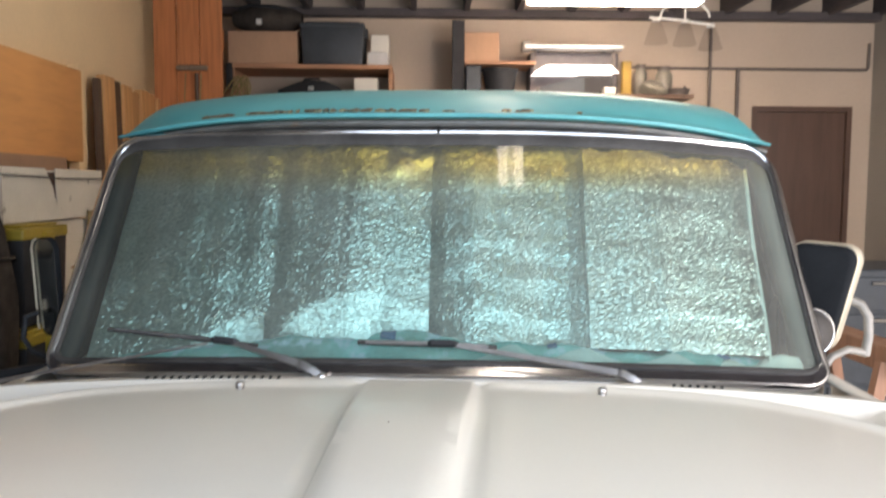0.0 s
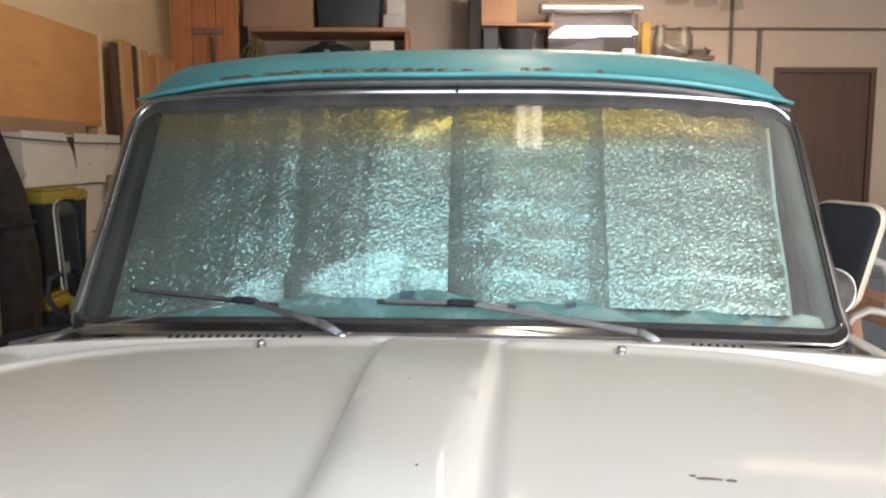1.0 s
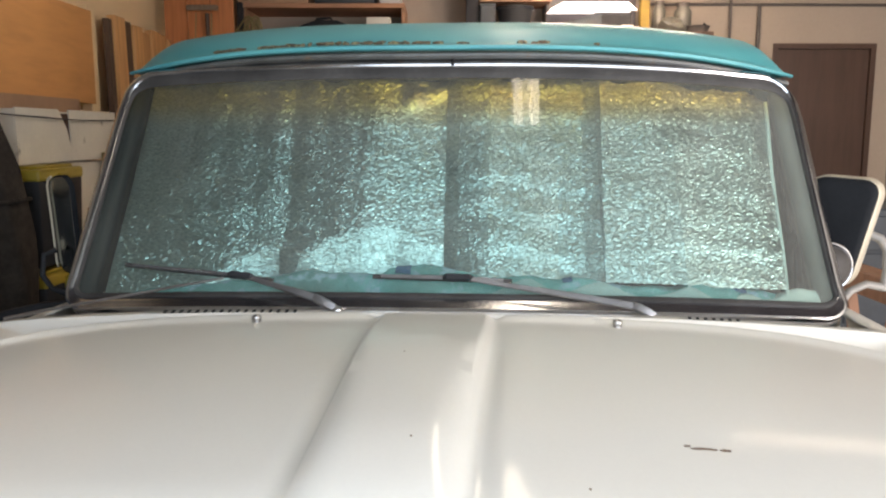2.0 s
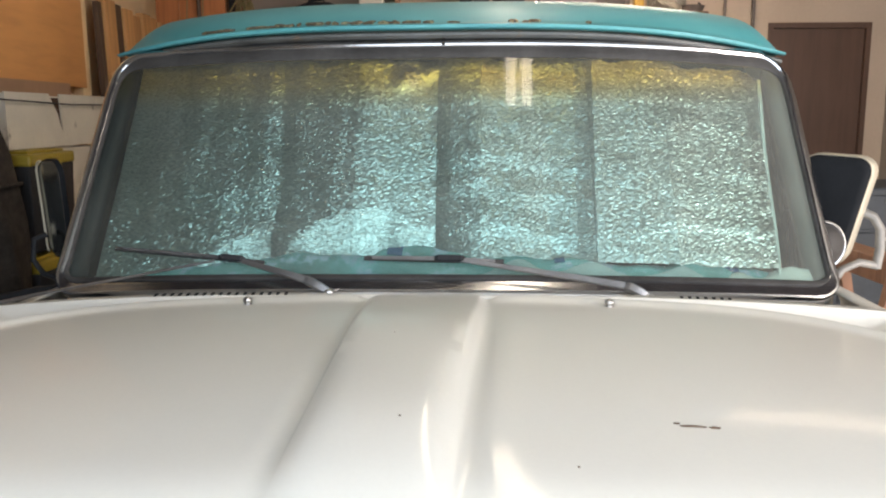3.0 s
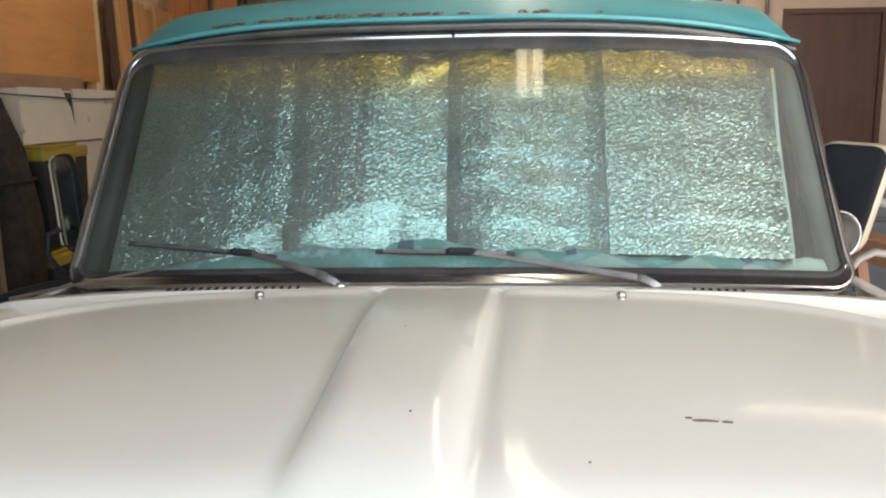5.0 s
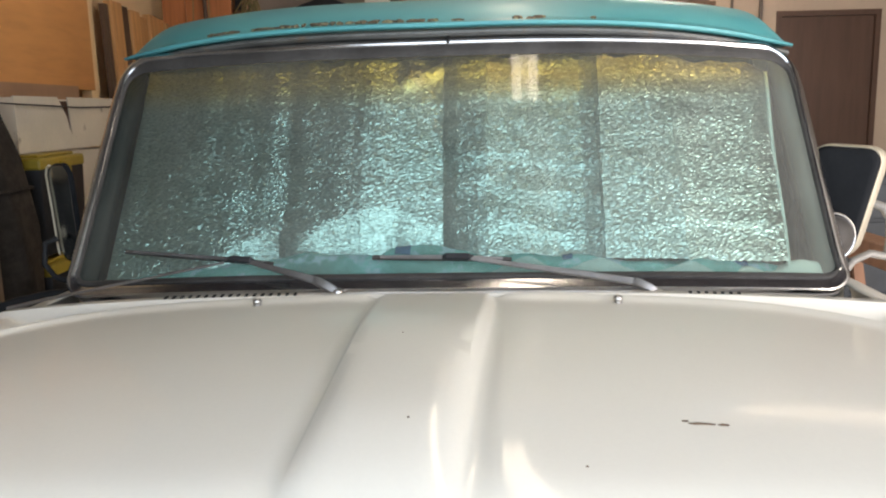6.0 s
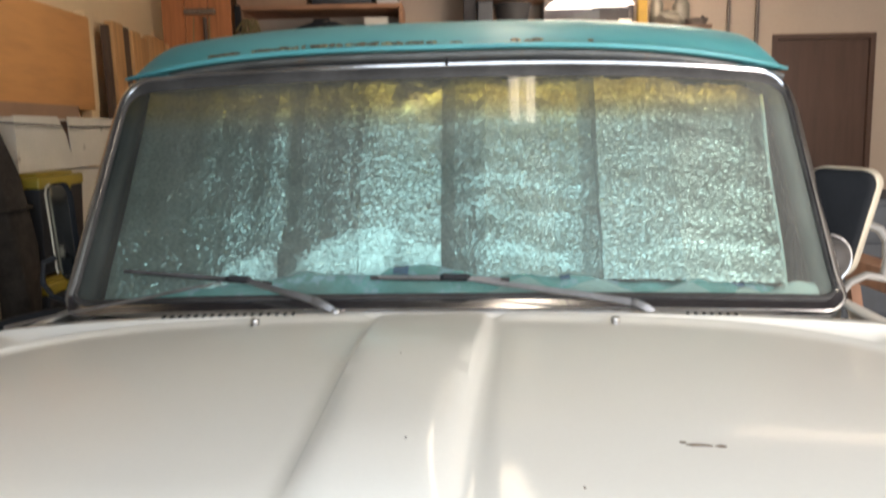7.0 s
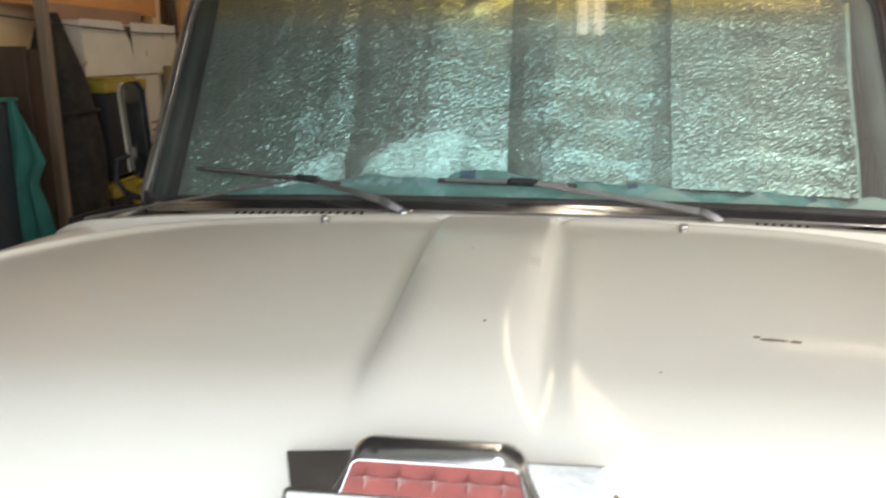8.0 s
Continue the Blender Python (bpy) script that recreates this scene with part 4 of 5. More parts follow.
bar = [Vector((-0.9315, 0.365, ZB + 0.092)) + Matrix.Rotation(radians(-4), 3, "Y") @ Matrix.Rotation(radians(-38), 3, "Z") @ Vector(q) for q in ((-0.030, -0.009, 0.118), (-0.050, -0.009, 0.112), (-0.061, -0.009, 0.095), (-0.062, -0.009, 0.0), (-0.066, -0.009, -0.090), (-0.062, -0.009, -0.105))]
part("rim_bar", tube(bar, 0.0028, 8), "rim_gleam", mir, "bright metal edge strip", True)
part("mirror_mount", tube([(-0.90, 0.34, ZB - 0.095), (-0.98, 0.33, ZB - 0.103), (-1.06, 0.32, ZB - 0.122), (-1.11, 0.32, ZB - 0.135)], [0.010, 0.012, 0.015, 0.012], 10), "black_plastic", mir, smooth=True)
part("mirror_arm", tube([(-0.965, 0.37, ZB + 0.03), (-0.988, 0.355, ZB + 0.02), (-0.993, 0.35, ZB - 0.03), (-0.965, 0.34, ZB - 0.06), (-0.90, 0.33, ZB - 0.08)], 0.007, 10), "black_plastic", mir, smooth=True)

# ---------------------------------------------------------------- on the dashboard
TM = truck.matrix_world.copy()


def truck_thing(name, label, category):
    ob = new(name)
    ob.matrix_world = TM @ Matrix.Translation((0, 0.22, ZB - 0.05))
    return tagged(ob, label, category)


def shift(bm):
    bmesh.ops.translate(bm, verts=list(bm.verts), vec=(0, -0.22, -(ZB - 0.05)))
    return bm


# folding foil sunshade: upright creased panels, each at its own slight turn
shade = truck_thing("windscreen_sunshade", "folding crinkled silver foil sunshade propped behind the windscreen", "sunshade")
FOLDS = [(-0.735, 0.158), (-0.515, 0.158), (-0.350, 0.158), (-0.178, 0.141), (0.000, 0.146), (0.158, 0.134), (0.334, 0.148), (0.500, 0.138), (0.705, 0.165)]
RIPPLE = (0.1, 0.15, 0.15, 0.2, 0.35, 0.6, 0.25, 0.4)
ROUGHEN = (0.12, 0.12, 0.12, 0.10, 0.10, 0.10, 0.10, 0.10)
LEAN = 0.204
HILL = [(-0.72, 0.02), (-0.53, 0.03), (-0.46, 0.16), (-0.36, 0.215), (-0.345, 0.175), (-0.27, 0.23), (-0.18, 0.335), (-0.10, 0.30), (0.0, 0.235), (0.058, 0.03), (0.8, 0.03)]


PLEATS = [(-0.352, -0.315, -0.11), (-0.315, -0.275, -0.07), (-0.275, -0.235, -0.03), (-0.235, -0.178, 0.0), (-0.178, -0.001, 0.05), (-0.001, 0.030, -0.42), (0.030, 0.055, -0.34), (0.055, 0.075, -0.22), (0.075, 0.095, -0.10), (0.095, 0.158, 0.12), (0.158, 0.240, 0.13), (0.240, 0.265, -0.10), (0.265, 0.295, -0.28), (0.295, 0.334, -0.52), (0.334, 0.48, 0.14), (0.48, 0.515, 0.08), (0.515, 0.70, 0.03)]


def pleat(x):
    """Depth added by the narrow turned strips beside the folds."""
    return sum(k * max(0.0, min(x, b) - a) for a, b, k in PLEATS)


def foot_share(x):
    """Share of the shade's height that stands upright, pushed by the towel below it."""
    for (xa, a), (xb, b) in zip(HILL, HILL[1:]):
        if x <= xb:
            return lerp(a, b, max(0.0, (x - xa) / (xb - xa)))
    return 0.03


for k, ((xa, ya), (xb, yb)) in enumerate(zip(FOLDS, FOLDS[1:])):
    rows = []
    crease = random.Random(70 + k)
    for j in range(146):
        v = j / 145
        row = []
        for i in range(47):
            u = i / 46
            x = lerp(xa, xb, u) * (1 - (0.035 if xa < 0.49 else 0.035 - 0.055 * u) * v)
            top = 0.422 + 0.012 * smooth01((-x - 0.2) / 0.3) - (0.040 if x > 0 else 0.028) * (abs(x) / 0.7) ** 3 + cab_skew(x, 0.9) + 0.005 * math.sin(x * 31) + 0.003 * math.sin(x * 77)
            low = -0.035 if k < 6 else 0.013 - 0.006 * u if k == 6 else lerp(0.004, -0.006, u)
            z = low + (top - low) * v
            h = (z + 0.035) / (top + 0.035)
            foot = foot_share(lerp(xa, xb, u)) * (1 + 0.10 * noise.noise(Vector((x * 14, 3, 0))))
            y = lerp(ya, yb, u) + LEAN * (1.0 + 0.07 * smooth01(x / 0.13)) * (0.6 * foot + 0.34 * h + 0.66 * (h - foot if h > foot + 0.02 else 12.5 * max(0.0, h - foot + 0.02) ** 2))
            y -= LEAN * 0.30 * max(0.0, h - 0.76) ** 2
            y += pleat(x) + 0.0016 * RIPPLE[k] * math.sin(2 * math.pi * h * 7 + 3 * noise.noise(Vector((x * 5, h * 2, 9)))) + 0.003 * noise.noise(Vector((x * 9, h * 6, 3)))
            y += (0.055 if x > 0 else 0.058) * (abs(x) / 0.7) ** 2.4 * h
            y -= 0.013 * math.exp(-((x + 0.075) / 0.026) ** 2 - ((h - 0.91) / 0.05) ** 2) + 0.007 * math.exp(-((x + 0.02) / 0.02) ** 2 - ((h - 0.95) / 0.04) ** 2)
            if 0 < i < 46:  # fine crumpling of the foil
                x, y, z = x + crease.uniform(-0.001, 0.001), y + ROUGHEN[k] * crease.uniform(-0.001, 0.001), z + crease.uniform(-0.001, 0.001)
            row.append((0.978 * x, y - 0.042, ZB + z + 0.004))
        rows.append(row)
    part("foil_panel", shift(sheet(rows, thick=0.004, down=(0, 1, 0))), "silver_foil", shade)

for x, y in ((0.705, 0.165),):
    ends = [(0.978 * x * (1 + 0.020 * k / 8) + 0.002 * math.sin(k), y - 0.042 + LEAN * k / 8 + 0.055 * k / 8 * (abs(x) / 0.7) ** 2.4 - 0.004, ZB - 0.03 + 0.405 * k / 8) for k in range(9)]
    part("edge_binding", shift(tube(ends, 0.004, 8)), "pale_cloth", shade, "pale fabric edge binding", True)

rows = []
for j in range(13):
    h = j / 12
    rows.append([(lerp(0.748 + 0.028 * h ** 3, 0.790, i / 10), 0.325 + 0.010 * math.sin(9 * i / 10 + 2 * h) + 0.02 * h, ZB - 0.045 + 0.135 * h) for i in range(11)])
part("folded_end", shift(sheet(rows, thick=0.008, down=(0, 1, 0))), "dark_cloth", shade, "dark grey folded-back end", True)

# crumpled towel along the foot of the glass
towel = truck_thing("towel", "crumpled teal towel with blue printed tags along the dashboard", "towel")
CREST = [(-0.70, -0.020), (-0.64, -0.014), (-0.50, -0.002), (-0.39, 0.010), (-0.335, 0.025), (-0.28, 0.032), (-0.20, 0.028), (-0.125, 0.029), (-0.10, 0.042), (-0.02, 0.043), (0.03, 0.038), (0.09, 0.023), (0.175, 0.028), (0.25, 0.023), (0.32, 0.018), (0.395, 0.005), (0.455, 0.004), (0.50, 0.014), (0.565, 0.009), (0.61, -0.004), (0.70, -0.016), (0.78, -0.02)]


def crest(x):
    for (xa, a), (xb, b) in zip(CREST, CREST[1:]):
        if x <= xb:
            return lerp(a, b, smooth01((x - xa) / (xb - xa)))
    return CREST[-1][1]


def towel_row(v, shift_y=0.0):
    row = []
    for i in range(141):
        x = lerp(-0.66, 0.74, i / 140)
        low = -0.042 - 0.020 * (abs(x) / 0.77) ** 2.4
        h = (crest(x) - low) * math.sin(math.pi * min(1, 0.06 + v * 0.9)) ** 0.55
        h += 0.006 * (noise.noise(Vector((x * 16.0, v * 2.5, 2.0))) + 0.6 * noise.noise(Vector((x * 42 + 6 * v, v * 5, 7)))) * math.sin(math.pi * v)
        y = 0.040 + 0.102 * v + 0.006 * math.sin(x * 23 + 2 * v) + 0.085 * (abs(x) / 0.77) ** 2.2
        row.append((x, y, ZB + low + h))
    return row


rows = [towel_row(j / 14) for j in range(15)]
part("towel_body", shift(sheet(rows, thick=0.005)), "aqua_towel", towel, smooth=True)
# its pale lower hem turned up along the front
sub = []
for k in range(6):
    line = []
    for i in range(62, 127):
        thin = smooth01((i - 62) / 22) * smooth01((127 - i) / 14) * (0.75 + 0.25 * math.sin(i * 0.4))
        q = lerp(Vector(rows[0][i]), Vector(rows[k][i]), thin)
        line.append(q + Vector((0, -0.003 - 0.002 * k * thin, 0.002)))
    sub.append(line)
part("towel_hem", shift(sheet(sub, thick=0.002)), "pale_towel", towel, "pale bluish turned-up hem", True)
for x, w in ((-0.095, 0.020), (0.245, 0.016), (0.575, 0.030), (-0.07, 0.012)):
    i = round((x + 0.66) / 1.40 * 140)
    k = max(1, round(w / 1.4 * 140))
    sub = [[Vector(q) + Vector((0, -0.002, 0.0025)) for q in row[i:i + k + 1]] for row in rows[4:9]]
    part("printed_tag", shift(sheet(sub, thick=0.0015)), "blue_print", towel, "blue printed tag")

# pale cloth bunched in the corner of the dashboard
rag = truck_thing("rag", "pale greenish rag bunched in the dashboard's corner", "rag")
rows = []
for j in range(9):
    v = j / 8
    row = []
    for i in range(31):
        x = lerp(0.50, 0.785, i / 30)
        h = (0.030 + 0.014 * noise.noise(Vector((x * 19, v * 2, 3))) + 0.012 * smooth01((x - 0.6) / 0.15)) * math.sin(math.pi * (0.1 + 0.85 * v)) ** 0.6 * smooth01((x - 0.49) / 0.06)
        row.append((x, 0.040 + 0.085 * (x / 0.77) ** 2.2 + 0.06 * v, ZB - 0.052 + 0.010 * v + h))
    rows.append(row)
part("rag_body", shift(sheet(rows, thick=0.004)), "pale_cloth", rag, smooth=True)

# ---------------------------------------------------------------- lamps
def batten_lamp(name, at, length, rz, label, tube_mat, wide=0.14, twin=True, thick=0.019):
    """A ceiling batten with two bare tubes below it, its long side along x."""
    ob = thing(name, at, label, "lamp", rz=rz)
    part("lamp_body", box(-length / 2, length / 2, -wide / 2, wide / 2, -0.045, 0.0, 0.006, 2), "lamp_white", ob)
    for s in ((-1, 1) if twin else (0,)):
        part("light_tube", tube([(-length / 2 + 0.03, s * wide * 0.27, -0.066), (length / 2 - 0.03, s * wide * 0.27, -0.066)], thick, 12), tube_mat, ob, "glowing fluorescent tube", True)
        for e in (-1, 1):
            part("tube_holder", box(e * (length / 2 - 0.025) - 0.012, e * (length / 2 - 0.025) + 0.012, s * wide * 0.27 - 0.014, s * wide * 0.27 + 0.014, -0.085, -0.044, 0.003), "lamp_white", ob)
    return ob


batten_lamp("ceiling_lamp", (0.30, 2.17, 2.74), 2.44, 90, "long white twin-tube fluorescent ceiling lamp, switched on", "tube_light", wide=0.175, thick=0.026)
far_lamp = batten_lamp("ceiling_lamp", (1.155, 5.0, 2.622), 1.11, 0, "white twin-tube fluorescent lamp hung under the joists, switched on", "tube_light_back", wide=0.18)
for x in (-0.4, 0.4):
    part("hanger", tube([(x, 0, -0.01), (x, 0, 0.135)], 0.004, 6), "steel_pipe", far_lamp)

# unseen lamp, added so that the bonnet's right side shows a bright streak
batten_lamp("ceiling_lamp", (2.15, 4.15, 2.74), 1.25, 0, "unseen single-tube fluorescent lamp added for the streak on the bonnet", "streak_tube_light", wide=0.07, twin=False)

# hooded work lamp hanging before the far wall
ob = thing("work_lamp", (1.085, 5.95, 2.24), "hooded fluorescent work lamp hanging over a bench, switched on", "lamp")
bm = sheet([[(-0.31, -0.09, 0.0), (0.31, -0.09, 0.0)], [(-0.21, -0.045, 0.060), (0.26, -0.045, 0.060)], [(-0.21, 0.045, 0.060), (0.26, 0.045, 0.060)], [(-0.31, 0.09, 0.0), (0.31, 0.09, 0.0)]], thick=0.004)
part("hood", bm, "lamp_hood_light", ob, "glowing white diffuser hood")
part("top_rail", box(-0.37, 0.35, -0.06, 0.06, 0.175, 0.205, 0.006, 2), "rail_steel", ob)
for x in (-0.29, 0.29):
    part("hanger", box(x - 0.008, x + 0.008, -0.01, 0.01, 0.030, 0.18), "steel_pipe", ob)
part("back_cabinet", box(-0.31, 0.35, 0.11, 0.345, -0.14, 0.176, 0.004), "cabinet_grey", ob, "dull grey steel cabinet behind the lamp")
part("bracket", box(-0.39, -0.32, -0.04, 0.05, 0.16, 0.235, 0.01), "plaster_grey", ob)
for x in (-0.25, 0.25):
    part("wall_arm", box(x - 0.012, x + 0.012, 0.06, 0.35, 0.18, 0.20, 0.003), "steel_pipe", ob)

# light fitting with curved arms and clear shades under the joists
ob = thing("hanging_light_fitting", (1.86, 5.90, 2.70), "white wire light fitting with clear glass shades, unlit", "lamp")
arc = [(0.18 * math.cos(a) + 0.02, 0, 0.115 * math.sin(a) - 0.05) for a in [math.pi * k / 16 for k in range(17)]]
part("arm_arc", tube(arc, 0.008, 8), "lamp_white", ob, smooth=True)
part("arm_bar", tube([(-0.24, 0, -0.055), (0.0, 0, -0.075), (0.22, 0, -0.105)], 0.010, 8), "lamp_white", ob, smooth=True)
part("stem", tube([(0.02, 0, -0.08), (0.02, 0, 0.04)], 0.007, 8), "lamp_white", ob)
for x, z in ((-0.19, -0.09), (0.02, -0.10), (0.21, -0.13)):
    part("glass_shade", lathe([(0.085, -0.15), (0.075, -0.12), (0.055, -0.05), (0.035, 0.0), (0.02, 0.012)], 18, at=(x, 0, z)), "smoky_glass", ob, "clear greyish glass shade", True)
    part("cap", lathe([(0.03, 0.0), (0.03, 0.02), (0.01, 0.03)], 12, at=(x, 0, z + 0.008)), "lamp_white", ob)

# ---------------------------------------------------------------- far wall
pipe = thing("conduit", (2.2, YN, 2.34), "thin brown metal conduit running along the wall", "pipe")
part("conduit_run", tube([(-0.66, -0.02, 0.0), (1.24, -0.02, -0.005), (1.255, -0.02, 0.012), (1.258, -0.02, 0.20)], 0.011, 10), "steel_pipe", pipe, smooth=True)
pipe = thing("conduit", (2.205, YN, 2.0), "upright brown metal conduit on the wall", "pipe")
part("conduit_drop", tube([(0, -0.03, -1.2), (0, -0.03, 0.70)], 0.011, 10), "steel_pipe", pipe, smooth=True)
pipe = thing("conduit", (2.425, YN, 2.0), "short brown metal pipe dropping from the conduit", "pipe")
part("conduit_drop", tube([(0, -0.025, -1.2), (0, -0.025, 0.34)], 0.014, 10), "steel_pipe", pipe, smooth=True)

# wall shelf on the left of the far wall
shelf = thing("wall_shelf", (-0.83, 5.98, 2.245), "rough reddish wooden wall shelf carrying boxes", "shelf")
part("board", box(-0.57, 0.58, -0.17, 0.32, 0.0, 0.030, 0.003), "shelf_wood", shelf)
part("support", box(0.555, 0.58, -0.15, 0.32, -0.50, 0.0, 0.003), "shelf_wood", shelf)
part("support", box(-0.57, -0.545, -0.15, 0.32, -0.50, 0.0, 0.003), "shelf_wood", shelf)
part("lower_board", box(-0.545, 0.555, -0.15, 0.32, -0.27, -0.245, 0.003), "shelf_wood", shelf)


def carton(name, at, w, d, h, mat, label, category="box", rz=0.0, flap=True):
    ob = thing(name, at, label, category, rz=rz)
    part("carton_body", box(-w / 2, w / 2, -d / 2, d / 2, 0, h, 0.004), mat, ob)
    if flap:
        part("tape", box(-0.025, 0.025, -d / 2 - 0.001, d / 2 + 0.001, h - 0.06, h + 0.0012), mat, ob)
        part("flap", box(-w / 2 + 0.004, w / 2 - 0.004, -d / 2 + 0.004, -0.004, h + 0.0015, h + 0.004), mat, ob)
    return ob


def bin_box(name, at, w, d, h, mat, lid_mat, label, rz=0.0, knob=False):
    """A tapered plastic storage tote with a rimmed lid."""
    ob = thing(name, at, label, "storage box", rz=rz)
    bm = bmesh.new()
    lo = [bm.verts.new((sx * w * 0.46, sy * d * 0.45, 0)) for sx, sy in ((-1, -1), (1, -1), (1, 1), (-1, 1))]
    hi = [bm.verts.new((sx * w * 0.49, sy * d * 0.49, h * 0.90)) for sx, sy in ((-1, -1), (1, -1), (1, 1), (-1, 1))]
    bm.faces.new(lo[::-1])
    bm.faces.new(hi)
    for k in range(4):
        bm.faces.new((lo[k], lo[(k + 1) % 4], hi[(k + 1) % 4], hi[k]))
    bmesh.ops.bevel(bm, geom=list(bm.edges), offset=0.012, segments=2, profile=0.5, affect="EDGES")
    part("tote_body", bm, mat, ob, smooth=True)
    bm = box(-w / 2, w / 2, -d / 2, d / 2, h * 0.88, h, 0.01, 2)
    box(-w * 0.42, w * 0.42, -d * 0.40, d * 0.40, h, h + 0.012, 0.004, bm=bm)
    part("lid", bm, lid_mat, ob)
    for s in (-1, 1):
        part("clip", box(s * w / 2 - 0.006, s * w / 2 + 0.012, -0.04, 0.04, h * 0.72, h * 0.95, 0.004), lid_mat, ob)
    return ob


carton("cardboard_box", (-1.17, 5.98, 2.276), 0.49, 0.34, 0.225, "cardboard", "closed brown cardboard box on the wall shelf")
bin_box("storage_tote", (-0.675, 5.97, 2.276), 0.46, 0.34, 0.29, "navy_plastic", "navy_plastic", "dark navy plastic storage tote on the wall shelf")
carton("clear_box", (-0.355, 5.97, 2.276), 0.145, 0.30, 0.09, "clear_plastic", "small cloudy plastic box on the wall shelf", flap=False)
carton("paper_stack", (-0.345, 6.06, 2.367), 0.13, 0.2, 0.145, "white_card", "white carton standing on a cloudy plastic box", flap=False)
# dark bags piled on the carton
ob = thing("duffel_bag", (-1.17, 5.98, 2.505), "dark slumped duffel bag on top of a cardboard box", "bag")
rows = []
for j in range(9):
    t = j / 8
    rr = 0.115 * (math.sin(math.pi * (0.06 + 0.88 * t)) ** 0.5)
    rows.append([(-0.24 + 0.50 * t, 0.135 * (rr / 0.115) * math.cos(a), 0.11 + rr * math.sin(a) * 0.95) for a in [2 * math.pi * k / 18 for k in range(18)]])
bm = sheet(rows, closed=True)
part("bag_body", bm, "dark_tarp", ob, smooth=True)
part("buckle", box(-0.05, -0.01, -0.145, -0.125, 0.05, 0.09, 0.006, 2), "clear_plastic", ob, "pale plastic buckle")
part("strap", tube([(-0.18, -0.08, 0.17), (-0.1, -0.12, 0.19), (0.08, -0.11, 0.18), (0.2, -0.05, 0.16)], 0.012, 8), "black_plastic", ob, smooth=True)

# coil of rope on a hook under the shelf
ob = thing("rope_coil", (-1.33, 5.80, 2.06), "loosely coiled yellowish rope hanging from a hook", "rope")
bm = bmesh.new()
for k in range(7):
    a0 = radians(-60 + 20 * k)
    cen = Vector((0.03 * math.sin(k * 2.1), -0.01 * (k % 3), 0.0))
    loop = [cen + Vector((0.085 * math.cos(q + a0) * (0.6 + 0.4 * math.sin(k)) + 0.05 * math.sin(a0), 0.02 * math.sin(q * 2 + k), 0.10 * math.sin(q) + 0.02 * math.cos(3 * q + k))) for q in [2 * math.pi * j / 22 for j in range(23)]]
    tube(loop, 0.006, 6, bm, caps=False)
part("coil", bm, "rope", ob, smooth=True)
part("hook", box(-0.10, -0.055, 0.0, 0.03, 0.04, 0.22, 0.006), "black_plastic", ob)

# things on the lower board
carton("white_carton", (-0.44, 5.93, 2.001), 0.17, 0.16, 0.185, "white_card", "small white carton on the lower shelf board", flap=False)
ob = thing("tool_case", (-0.83, 5.94, 2.001), "black plastic tool case with a rounded lid on a shelf", "case")
bm = prism([(-0.24, 0.0), (0.24, 0.0), (0.24, 0.07), (0.20, 0.12), (0.10, 0.16), (-0.04, 0.165), (-0.14, 0.13), (-0.24, 0.09)], -0.12, 0.12)
bmesh.ops.bevel(bm, geom=list(bm.edges), offset=0.01, segments=2, profile=0.5, affect="EDGES")
part("case_body", bm, "black_plastic", ob, smooth=True)
part("latch", box(-0.02, 0.02, -0.128, -0.118, 0.09, 0.12, 0.003), "dull_chrome", ob)
part("handle", tube([(-0.08, 0, 0.15), (-0.06, 0, 0.185), (0.04, 0, 0.19), (0.06, 0, 0.155)], 0.008, 8), "black_plastic", ob, smooth=True)

# bench shelves in the middle of the far wall
rack = thing("storage_rack", (0.92, 6.05, 0.0), "dark upright storage rack with a plank shelf", "rack")
part("post", box(-0.735, -0.645, -0.12, -0.03, 0, 2.62, 0.004), "dark_steel", rack, "dark square upright post")
part("post", box(0.515, 0.580, -0.14, -0.08, 0, 2.33, 0.003), "ochre_paint", rack, "ochre yellow painted upright")
part("shelf_board", box(-0.64, 1.02, -0.22, 0.23, 2.055, 2.085, 0.003), "dark_plank", rack)
part("shelf_board", box(-0.64, -0.12, -0.12, 0.23, 2.305, 2.33, 0.003), "shelf_wood", rack)
part("post", box(0.95, 1.01, 0.10, 0.16, 0, 2.055, 0.003), "dark_plank", rack)
carton("cardboard_box", (0.40, 6.08, 2.331), 0.26, 0.28, 0.20, "cardboard", "brown cardboard box on the rack's upper shelf")
ob = thing("bucket", (0.535, 5.93, 2.086), "black plastic bucket on the storage rack", "bucket")
part("bucket_body", lathe([(0.10, 0.0), (0.128, 0.16), (0.138, 0.162), (0.138, 0.178), (0.126, 0.180), (0.100, 0.02)], 26), "black_plastic", ob, smooth=True)
part("bail", tube([(0.138 * math.cos(a), -0.05 * math.sin(a), 0.165 - 0.03 * math.sin(a)) for a in [math.pi * k / 12 for k in range(13)]], 0.003, 6), "dull_chrome", ob)
ob = thing("dark_box", (0.34, 5.99, 2.086), "slate blue plastic crate on the storage rack", "crate")
part("crate_body", box(-0.055, 0.055, -0.10, 0.12, 0, 0.205, 0.008, 2), "navy_plastic", ob)
part("crate_rim", box(-0.06, 0.06, -0.105, 0.125, 0.185, 0.20, 0.004), "navy_plastic", ob)
ob = thing("dark_tray", (0.98, 5.98, 2.086), "dark tapered plastic tray under a work lamp", "tray")
part("tray_body", prism([(-0.16, 0.0), (0.17, 0.0), (0.17, 0.13), (0.10, 0.12), (-0.16, 0.05)], -0.10, 0.10), "navy_plastic", ob)
carton("metal_box", (1.235, 6.0, 2.086), 0.26, 0.2, 0.14, "dark_steel", "dull dark metal box beneath a work lamp", flap=False)
